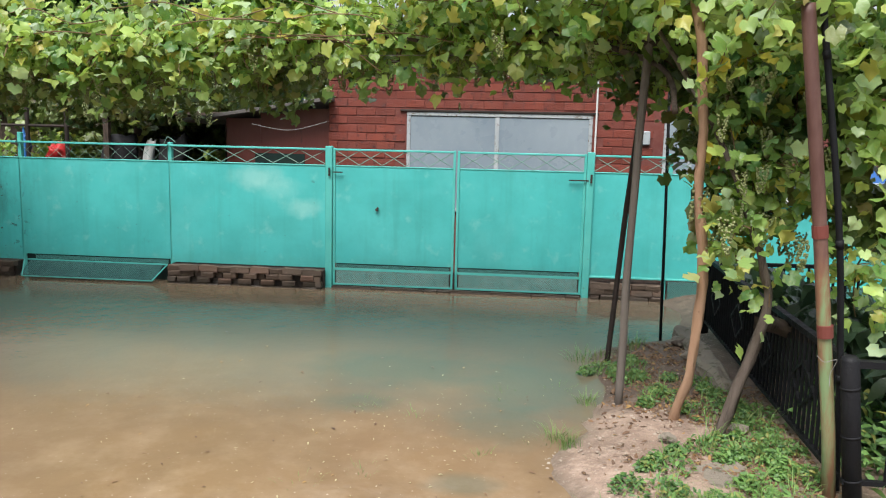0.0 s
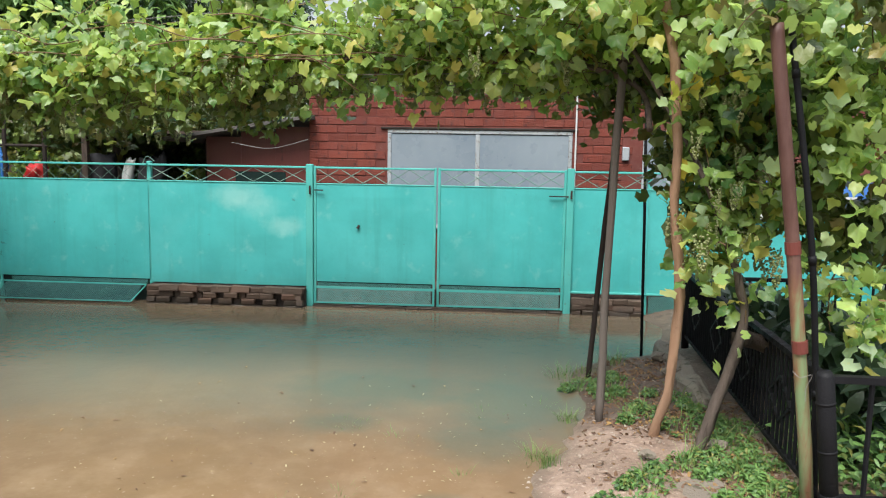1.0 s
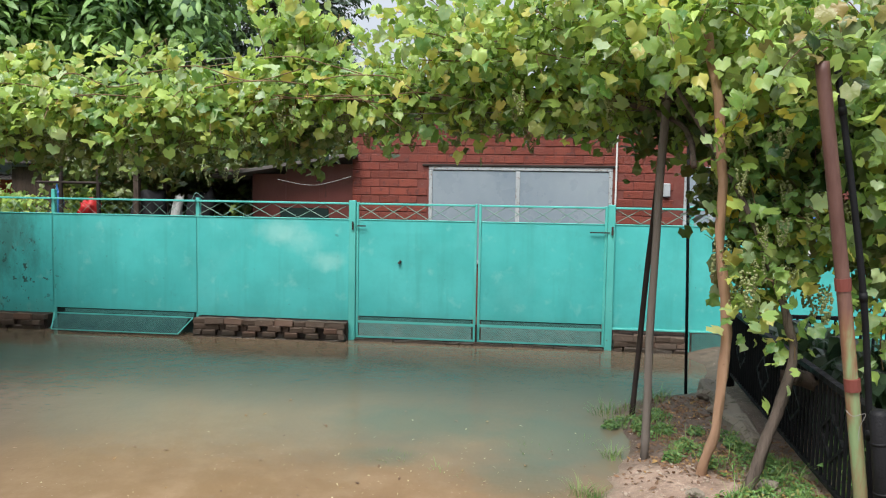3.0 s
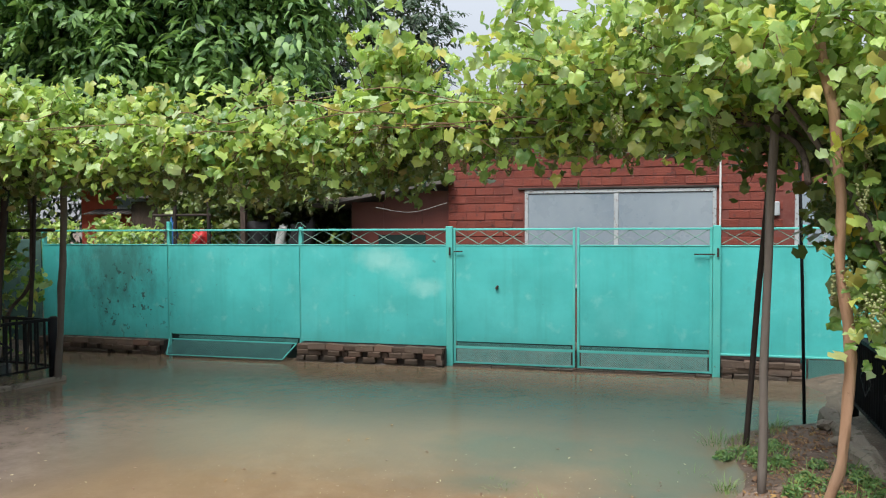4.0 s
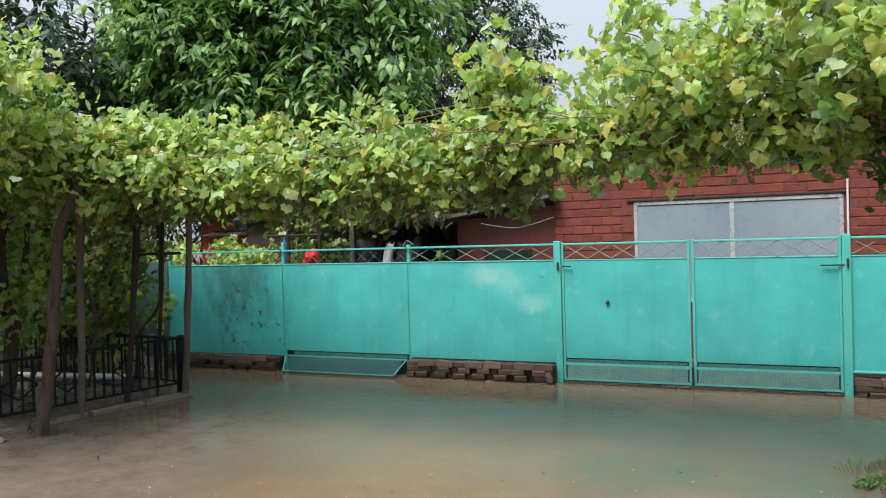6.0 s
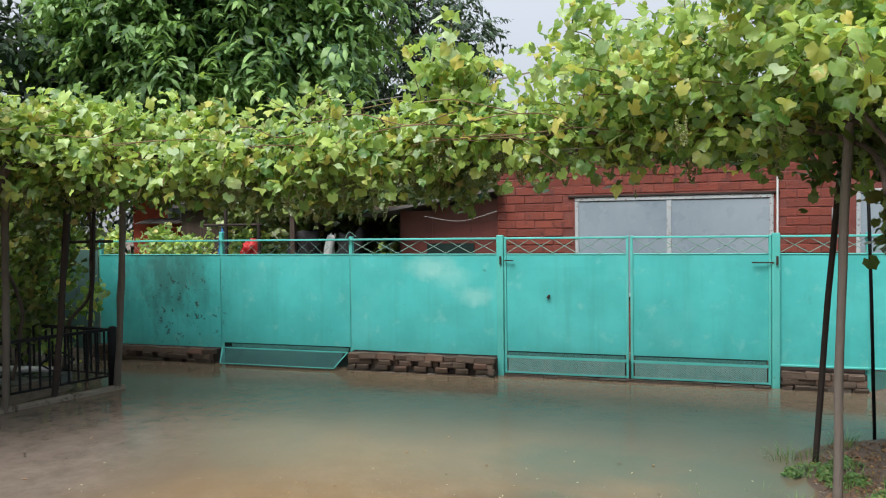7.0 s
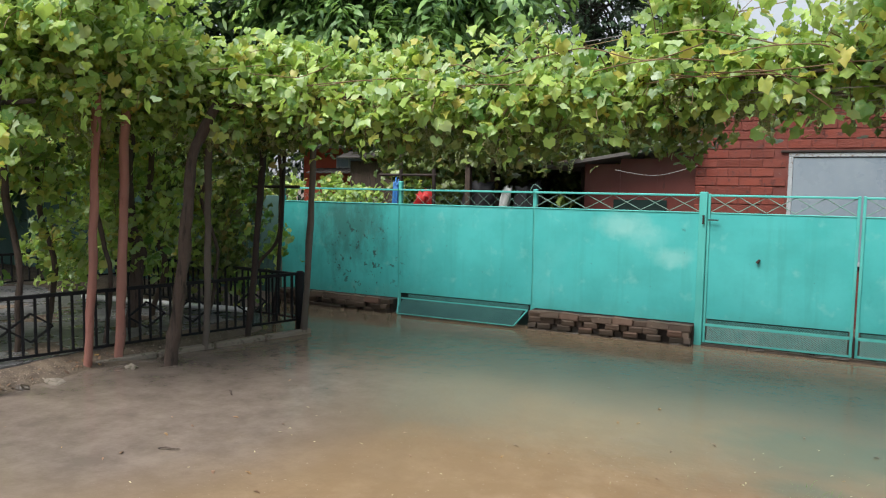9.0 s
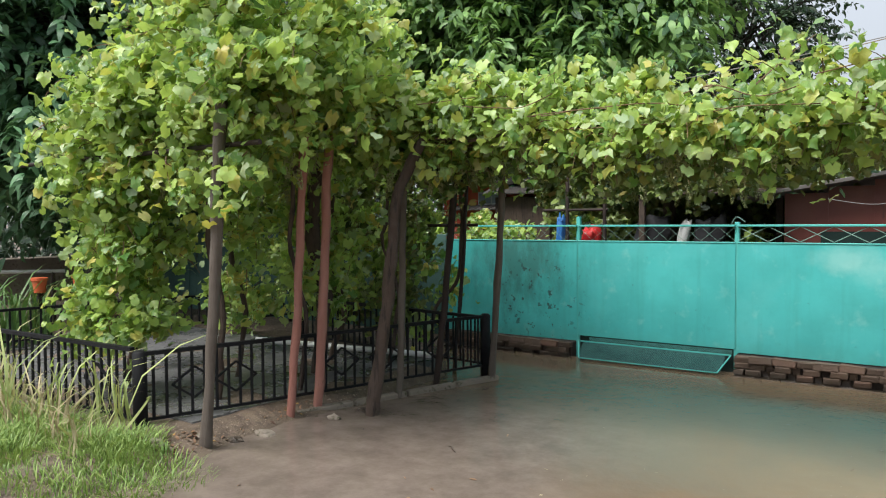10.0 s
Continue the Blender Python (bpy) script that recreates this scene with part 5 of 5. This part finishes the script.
# ---- trees ----
def tree(label, foot, height, radius, crown, radii, clumps, per, leaf_len, material, seed, droop=0.5, kind="tree"):
    """A trunk with limbs, and a crown of drooping sprays with gaps between them."""
    g = np.random.default_rng(seed)
    t = thing("tree", foot, label, kind)
    foot, crown, radii = np.array(foot, float), np.array(crown, float), np.array(radii, float)
    axis = bent([tuple(foot), tuple(foot * 0.5 + crown * 0.5 + np.array((0.2, 0, 0))), tuple(crown), tuple(crown + np.array((0, 0, radii[2] * 0.7)))], 5, 0.08, seed)
    part("trunk", tube(bmesh.new(), axis, [radius * (1 - 0.85 * i / len(axis)) for i in range(len(axis))], 10, 0.3), TREE_BARK, t, "", True)
    places, normals, hangs, sizes = [], [], [], []
    limbs = bmesh.new()
    for c in range(clumps):
        d = g.normal(0, 1, 3)
        d /= np.linalg.norm(d)
        lump = 0.8 + 0.5 * noise.noise(Vector(d * 1.9 + seed))
        mid = crown + radii * d * lump * g.uniform(0.35, 1.0) ** 0.5
        if c % 4 == 0:
            root = axis[min(len(axis) - 1, int(len(axis) * g.uniform(0.45, 0.95)))]
            tube(limbs, bent([root, (Vector(mid) + root) / 2 + Vector((0, 0, 0.3)), mid], 4, 0.1, c), [0.05 * radius / 0.2 * (1 - 0.1 * i) for i in range(9)], 5)
        out = d * np.array((1, 1, 0.25)) + g.normal(0, 0.3, 3)
        for b in range(max(1, per // 14)):
            # a frond: leaflets in pairs along an arching stalk
            way = out + g.normal(0, 0.5, 3)
            way /= np.linalg.norm(way)
            side = np.cross(way, (0, 0, 1.0))
            side /= max(np.linalg.norm(side), 0.1)
            p = mid + g.normal(0, 0.34, 3)
            up = np.array((0, 0, 1.0)) + 0.35 * d + g.normal(0, 0.22, 3)
            for k in range(7):
                way = way + np.array((0, 0, -droop * 0.16))
                way /= np.linalg.norm(way)
                p = p + way * leaf_len * 0.42
                for sign in (-1, 1):
                    places.append(p + side * sign * leaf_len * 0.42 + g.normal(0, leaf_len * 0.16, 3))
                    normals.append(up + side * sign * 0.35 + g.normal(0, 0.34, 3))
                    hangs.append(side * sign * 0.8 + way * 0.6 + np.array((0, 0, -0.6 * droop)) + g.normal(0, 0.3, 3))
                    sizes.append(leaf_len * g.uniform(0.75, 1.25) * (1.1 - 0.06 * k))
    part("limb", limbs, TREE_BARK, t, kind="stuff")
    part("crown", scatter("crown", LONG_LEAF, places, normals, hangs, sizes, material), material, t, kind="stuff")
    return t


tree("broad walnut tree with drooping green leaves", (-9.6, 14.5, 0), 9, 0.22, (-10.2, 14.2, 6.5), (4.4, 2.3, 3.2), 270, 140, 0.3, TREE_LEAF, 21, 1.0)
tree("tall dark tree with a thin crown", (-6.4, 18.5, 0), 11, 0.2, (-6.7, 18.5, 6.4), (2.7, 2.2, 3.8), 210, 84, 0.17, DARK_LEAF, 22, 0.4)
tree("dark green tree with low hanging branches", (-15.5, 7.5, 0), 9, 0.25, (-15.2, 7.6, 4.4), (3.6, 3.2, 3.6), 260, 140, 0.3, HANGING_LEAF, 23, 1.2)
tree("dark tree at the back of the garden", (-17.0, 14.0, 0), 10, 0.25, (-16.5, 13.5, 5.0), (4.0, 3.0, 4.2), 190, 60, 0.34, DARK_LEAF, 24, 0.6)
tree("dark tree behind the garden vines", (-12.0, 20.0, 0), 10, 0.25, (-12.5, 20.0, 5.0), (5.0, 3.0, 4.6), 190, 60, 0.36, DARK_LEAF, 25, 0.5)


def hedge(lo, hi, count, seed):
    """A dark bank of shrubs that closes the garden behind."""
    g = np.random.default_rng(seed)
    p = np.stack([g.uniform(lo[i], hi[i], count) for i in range(3)], 1)
    top = np.array([lo[2] + (hi[2] - lo[2]) * (0.7 + 0.5 * noise.noise(Vector((q[0] * 0.8, q[1] * 0.8, 1)))) for q in p])
    p = p[p[:, 2] < top]
    n = g.normal(0, 0.5, p.shape) + np.array((0.1, -0.5, 0.6))
    h = g.normal(0, 0.5, p.shape) + np.array((0, 0, -1))
    whole("hedge", scatter("hedge", LONG_LEAF, p, n, h, g.uniform(0.14, 0.3, len(p)), DARK_LEAF), DARK_LEAF, "dark green shrubs closing the garden", "hedge", kind="stuff")


hedge((-22.0, 15.5, 0.0), (-4.0, 18.0, 4.2), 9000, 51)
hedge((-22.0, 1.0, 0.0), (-19.0, 15.0, 3.6), 20000, 52)
hedge((-14.0, 9.6, 0.0), (-10.8, 11.2, 2.4), 3500, 53)
hedge((4.5, 7.6, 0.0), (9.0, 8.6, 2.0), 1500, 54)

# Added dark shrubs stand in for netting and shade behind the bank railing.
hedge((2.08, 3.9, 0.0), (3.4, 6.9, 0.95), 2600, 55)

# ---- cables ----
for foot, top in (((0.6, 10.4, 3.15), 4.45), ((-11.2, 15.0, 3.3), 4.5)):
    whole("cable_mast", tube(bmesh.new(), [foot, (foot[0], foot[1], top)], 0.03, 8), DARK_POLE, "dark iron cable mast on a roof", "mast", "cable masts", smooth=True)
for drop, m, label in ((0.0, CABLE, "grey overhead power cable"), (0.2, YELLOW_CABLE, "tan overhead power cable")):
    pts = [(0.6, 10.4, 4.4), (-1.44, 10.9, 4.25), (-4.2, 11.8, 4.13 - 0.3 * drop), (-7.97, 13.3, 4.18 - drop), (-11.2, 15.0, 4.45 - drop)]
    whole("power_cable", tube(bmesh.new(), bent(pts, 6), 0.007, 6), m, label, "cable", "overhead cables")

# ---- far left corner of the yard ----
def flower_pot(at):
    bm = bmesh.new()
    tube(bm, [(at[0], at[1], at[2]), (at[0], at[1], at[2] + 0.17), (at[0], at[1], at[2] + 0.18), (at[0], at[1], at[2] + 0.22)], [0.075, 0.1, 0.115, 0.115], 16)
    return whole("flower_pot", bm, ORANGE, "orange clay flower pot on a post", "pot", "flower pots", smooth=False)


for x, y in ((-13.0, 5.9), (-13.0, 5.3)):
    flower_pot((x, y, 0.76))
    whole("pot_stand", bar((x, y, 0.0), (x, y, 0.76), 0.08), DARK_POLE, "dark iron stand under a flower pot", "stand", "pot stands")
railing((-12.2, 4.0), (-11.2, 8.5), 0.5, 0.12, "low garden railing behind the paving", 0.15, thick=0.03)
wall_far = bmesh.new()
box(wall_far, (-18.5, 2.0, 0), (-18.2, 9.0, 1.05), 0.02)
whole("wall_west", wall_far, CONCRETE, "low grey concrete garden wall", "wall", kind="structure")
whole("handrail", tube(bmesh.new(), [(-15.5, 4.2, 1.0), (-14.2, 6.3, 0.98)], 0.03, 8), WHITE_PLASTIC, "white tubular handrail on dark posts", "handrail", smooth=True)
for x, y in ((-15.4, 4.35), (-14.3, 6.15)):
    whole("rail_post", bar((x, y, 0), (x, y, 0.98), 0.05), DARK_POLE, "dark post of the handrail", "post")


def tuft(name, label, seed, spots, blades, length, material, category="grass", kind="stuff", lean=0.6, wide=1.0):
    """Clumps of blades round the given spots."""
    g = np.random.default_rng(seed)
    p, n, h, s = [], [], [], []
    for x, y, r in spots:
        for _ in range(blades):
            a, d = g.uniform(0, 6.283), r * g.random() ** 0.5
            px, py = x + d * math.cos(a), y + d * math.sin(a)
            p.append((px, py, max(land(px, py), -0.03) - 0.01))
            w = np.array((math.cos(a), math.sin(a), 0.0)) * lean * g.random() + g.normal(0, 0.15, 3)
            up = np.array((0, 0, 1.0)) + w
            h.append(-up)
            n.append(np.array((math.cos(a), math.sin(a), 0.5)))
            s.append(length * g.uniform(0.5, 1.3))
    return whole(name, scatter(name, (BLADE[0] * np.array((wide, 1, 1)), BLADE[1]), p, n, h, s, material), material, label, category, kind=kind)


tuft("iris_plant", "clump of sword-shaped iris leaves", 31, [(-12.6, 4.7, 0.35), (-12.9, 5.2, 0.3), (-12.3, 4.1, 0.3)], 70, 0.75, WEED, "iris", "stuff", 0.5)
g = random.Random(5)
tuft("long_grass", "long yellowing grass in front of the railing", 32, [(-7.4 - 0.24 * i + g.uniform(-0.12, 0.12), 3.08 + g.uniform(-0.25, 0.2), 0.16) for i in range(11)], 10, 0.55, STRAW, lean=1.9, wide=0.9)
tuft("dry_grass", "flattened dry straw under the long grass", 37, [(-7.3 - 0.3 * i + g.uniform(-0.12, 0.12), 2.9 + g.uniform(-0.2, 0.2), 0.2) for i in range(8)], 34, 0.32, DRY_STRAW, lean=3.5)
tuft("short_grass", "short green grass on the muddy bank", 33, [(-7.4 + g.uniform(-1.4, 1.0), 2.6 + g.uniform(-0.5, 0.5), 0.3) for _ in range(60)], 190, 0.085, GRASS, lean=1.2, wide=2.2)
tuft("bank_grass", "short grass along the water's edge", 34, [(0.3 + 0.11 * i + g.uniform(-0.15, 0.15), 3.05 + g.uniform(-0.2, 0.2), 0.16) for i in range(9)] + [(0.72, 6.1, 0.15), (0.85, 6.0, 0.2), (1.2, 6.3, 0.15), (0.68, 5.0, 0.1), (0.42, 4.3, 0.1), (0.5, 4.15, 0.08)], 80, 0.09, BANK_GRASS)
tuft("drowned_grass", "grass tips in the shallow water", 35, [(-0.9, 4.75, 0.16), (-0.75, 4.7, 0.15), (-0.95, 3.5, 0.12), (-0.45, 4.5, 0.13), (-0.02, 3.95, 0.1), (-0.66, 3.7, 0.12), (0.35, 4.25, 0.13), (0.1, 5.05, 0.16), (0.5, 5.3, 0.12)], 32, 0.06, BANK_GRASS)


def pebbles(label, seed, spots, count):
    g = random.Random(seed)
    bm = bmesh.new()
    for x, y, r in spots:
        for _ in range(count):
            px, py = x + g.uniform(-r, r), y + g.uniform(-r, r)
            z = land(px, py)
            if z > -0.02:
                s = g.choice((0.004, 0.005, 0.007, 0.011))
                bmesh.ops.create_icosphere(bm, subdivisions=1, radius=s, matrix=pose(px, py, z, g.uniform(0, 90), 0, g.uniform(0, 360)) @ Matrix.Diagonal((1.3, 1, 0.6, 1)))
    return whole("gravel", bm, PEBBLE, label, "gravel", kind="stuff")


PEBBLE = worn("pale_pebble", (0.30, 0.24, 0.19), (0.38, 0.32, 0.26), (0.16, 0.12, 0.09), 30.0, 0.7)
pebbles("pale pebbles and sand grains on the bank", 61, [(0.75, 4.3, 0.45), (0.7, 3.7, 0.45), (1.1, 4.6, 0.4), (1.15, 5.5, 0.4)], 110)
pebbles("small pebbles along the left bank", 62, [(-6.5, 4.0, 0.5), (-6.6, 5.2, 0.4)], 60)


def weeds(name, label, seed, spots, count, size, material, low, high):
    g = np.random.default_rng(seed)
    p, n, h, s = [], [], [], []
    for x, y, r in spots:
        for _ in range(count):
            a, d = g.uniform(0, 6.283), r * g.random() ** 0.5
            px, py = x + d * math.cos(a), y + d * math.sin(a)
            z = max(land(px, py), 0.0)
            if low == 0.0 and land(px, py) < 0.015:
                continue
            p.append((px, py, z + g.uniform(low, high) * (1 - 0.6 * d / r)))
            n.append(np.array((0, -0.3, 1.0)) + g.normal(0, 0.4, 3))
            h.append(np.append(g.normal(0, 1, 2), -0.3))
            s.append(size * g.uniform(0.6, 1.4))
    return whole(name, scatter(name, LONG_LEAF if size > 0.03 else GRAPE_LEAF, p, n, h, s, material), material, label, "weeds" if low > 0.004 else "dead leaves", kind="stuff")


g = random.Random(12)
spots = [(1.18, 4.95, 0.17), (1.05, 5.4, 0.14), (1.38, 4.6, 0.2), (1.5, 4.05, 0.2), (1.55, 3.75, 0.15), (1.0, 3.75, 0.13), (1.5, 3.4, 0.2), (0.92, 3.45, 0.15), (1.2, 3.3, 0.16), (1.1, 5.75, 0.12), (1.5, 5.2, 0.12), (1.65, 4.4, 0.12), (1.25, 4.05, 0.12), (0.85, 5.75, 0.12), (1.7, 3.7, 0.12), (1.72, 4.1, 0.12), (1.75, 4.7, 0.12), (1.6, 4.9, 0.14), (1.35, 3.55, 0.12)]
spots += [(x + g.uniform(-0.2, 0.2), y + g.uniform(-0.2, 0.2), g.uniform(0.04, 0.09)) for x, y, _ in spots for _ in range(2)]
weeds("weeds", "low green weeds on the vine bank", 41, spots, 130, 0.031, WEED, 0.01, 0.09)
tuft("bank_grass_tufts", "thin grass tufts among the weeds", 36, spots[:28], 26, 0.11, BANK_GRASS)
weeds("ivy_bed", "leafy weeds behind the rail", 42, [(2.1 + 0.3 * (i % 5), 3.7 + 0.35 * (i // 5), 0.3) for i in range(15)], 260, 0.06, WEED, 0.02, 0.45)
weeds("leaf_litter", "brown and yellow dead leaves on the bank", 43, [(1.0, 5.2, 0.4), (1.2, 5.6, 0.45), (1.35, 6.1, 0.35), (1.3, 4.7, 0.35), (1.45, 3.9, 0.35), (1.65, 4.3, 0.3), (1.65, 5.0, 0.35), (1.55, 3.7, 0.3)], 330, 0.04, LITTER, 0.0, 0.015)
weeds("leaf_litter", "few dead leaves on the pale sand", 45, [(0.95, 4.6, 0.3), (1.0, 4.0, 0.4), (0.8, 3.6, 0.3)], 60, 0.036, LITTER, 0.0, 0.012)
weeds("leaf_litter", "dead leaves and bits along the left bank", 44, [(-6.6, 4.2, 0.4), (-6.7, 3.4, 0.4), (-6.2, 3.2, 0.4), (-6.5, 5.2, 0.3), (-6.75, 4.6, 0.35), (-6.6, 6.2, 0.25), (-7.0, 3.2, 0.4)], 110, 0.045, LITTER, 0.0, 0.012)

def floating_bits():
    g = np.random.default_rng(71)
    p = np.stack((np.append(g.uniform(-6.2, 0.6, 60), g.uniform(-2.2, 0.6, 90)), np.append(g.uniform(2.4, 7.5, 60), g.uniform(3.0, 5.2, 90)), np.full(150, 0.006)), 1)
    n = g.normal(0, 0.1, p.shape) + np.array((0, 0, 1))
    whole("floating_leaves", scatter("floating_leaves", LONG_LEAF, p, n, g.normal(0, 1, p.shape), np.append(g.uniform(0.02, 0.06, 60), g.uniform(0.008, 0.03, 90)), LITTER), LITTER, "dead leaves floating on the flood water", "dead leaves", kind="stuff")
    p = np.stack((np.append(g.normal(-0.5, 0.6, 150), g.uniform(-4.5, 0.5, 70)), np.append(g.normal(4.2, 0.6, 150), g.uniform(2.6, 5.0, 70)), np.full(220, 0.005)), 1)
    p = p[[land(q[0], q[1]) < -0.01 for q in p]]
    n = g.normal(0, 0.15, p.shape) + np.array((0, 0, 1))
    whole("floating_chaff", scatter("floating_chaff", LONG_LEAF, p, n, g.normal(0, 1, p.shape), g.uniform(0.008, 0.026, len(p)), DRY_STRAW), DRY_STRAW, "pale chaff and petals floating on the flood water", "chaff", kind="stuff")
    for k, (x, y, a) in enumerate(((-4.6, 3.4, 20), (-3.4, 2.9, 70), (-5.2, 4.6, 140))):
        pts = [pose(x, y, 0.008, 0, 0, a) @ Vector(q) for q in ((-0.07, 0, 0), (-0.02, 0.01, 0.008), (0.03, -0.006, 0.006), (0.08, 0.012, 0))]
        whole("twig", tube(bmesh.new(), pts, [0.004, 0.006, 0.005, 0.003], 6, 0.4), BARK, "dark wet twig floating on the flood water", "twig", "floating twigs")


floating_bits()

# ---- single bricks and stones ----
def block_mesh(w, d, h, seed, material, rough=0.006, soft=0.12):
    g = random.Random(seed)
    bm = box(bmesh.new(), (-w / 2, -d / 2, -h / 2), (w / 2, d / 2, h / 2), min(w, h) * soft)
    for q in bm.verts:
        q.co += Vector((g.uniform(-rough, rough), g.uniform(-rough, rough), g.uniform(-rough, rough)))
    return to_mesh("brick", bm, material)


BRICKS = [block_mesh(0.25, 0.05, 0.1, s, BRICK, 0.0035, 0.05) for s in range(4)]
HALF = block_mesh(0.115, 0.05, 0.1, 9, BRICK, 0.0035, 0.05)
g = random.Random(8)
for row in range(15):
    z = 1.42 + row * 0.113
    shift = 0.13 * (row % 2)
    for i in range(20):
        x = -2.27 + i * 0.262 + shift
        if x > 2.9 or (-1.46 < x < 1.25 and z < 2.31) or (1.92 < x < 2.88 and z < 2.33):
            continue
        piece("brick", g.choice(BRICKS), house_wall, pose(x, WY + g.uniform(-0.003, 0.004), z, 0, g.uniform(-0.5, 0.5), 0))
    if row % 2:
        piece("brick", HALF, house_wall, pose(-2.335, WY, z))


def stone_base(x0, x1, height, seed, openwork, label):
    """A low wall of smeared old bricks under a fence bay; openwork leaves small holes in two courses."""
    g = random.Random(seed)
    s = thing("low_wall", ((x0 + x1) / 2, FY, 0), label, "wall", "fence bases")
    face = FY - 0.18 if openwork else FY - 0.085
    # The core's near-black colour supplies the shade seen through open courses.
    core = box(bmesh.new(), (x0, face + 0.075, -0.15), (x1, FY + 0.14, height - 0.012))
    part("core", core, STONE_JOINT_SHADE, s, "crumbling dark mortar, blackened as shade in the holes")
    course = 0.074
    widths = (0.075, 0.11, 0.16, 0.24)
    meshes = [block_mesh(w, 0.11, course - 0.004, k, STONE, 0.009, 0.12) for k, w in enumerate(widths)]

    def lay(k, x, z, back):
        piece("stone", meshes[k], s, pose(x + widths[k] / 2, face + 0.055 + back + g.uniform(-0.012, 0.008), z + g.uniform(-0.004, 0.004), g.uniform(-4, 4), g.uniform(-2, 2), g.uniform(-3, 3)))

    for r in range(int((height + 0.12) / course)):
        z = height - 0.5 * course - r * course
        holed = openwork and r in (1, 2)
        x = x0 + 0.004 + (0.12 if r == 2 else 0.0)
        if x > x0 + 0.1:
            lay(1, x0 + 0.004, z, 0.0)
        while x < x1 - 0.07:
            k = 2 if holed else g.choice((2, 3, 3))
            while k and x + widths[k] > x1:
                k -= 1
            lay(k, x, z, 0.0)
            x += widths[k] + 0.004
            if holed and g.random() < openwork and x < x1 - 0.3:
                # a half brick set back in the opening
                if g.random() < 0.6:
                    lay(0, x + 0.01, z - 0.012, 0.055)
                x += g.uniform(0.09, 0.12)
    return s


stone_base(-4.13, -2.16, 0.235, 3, 0.85, "low rough brown stone base under the fence")
stone_base(-8.2, -6.16, 0.2, 4, 0.5, "low rough brown stone base under the fence")
stone_base(1.07, 1.93, 0.2, 5, 0.0, "low red-brown brick base under the fence")
stone_base(-2.07, 0.97, 0.03, 6, 0.0, "low brick sill under the gate at water level")
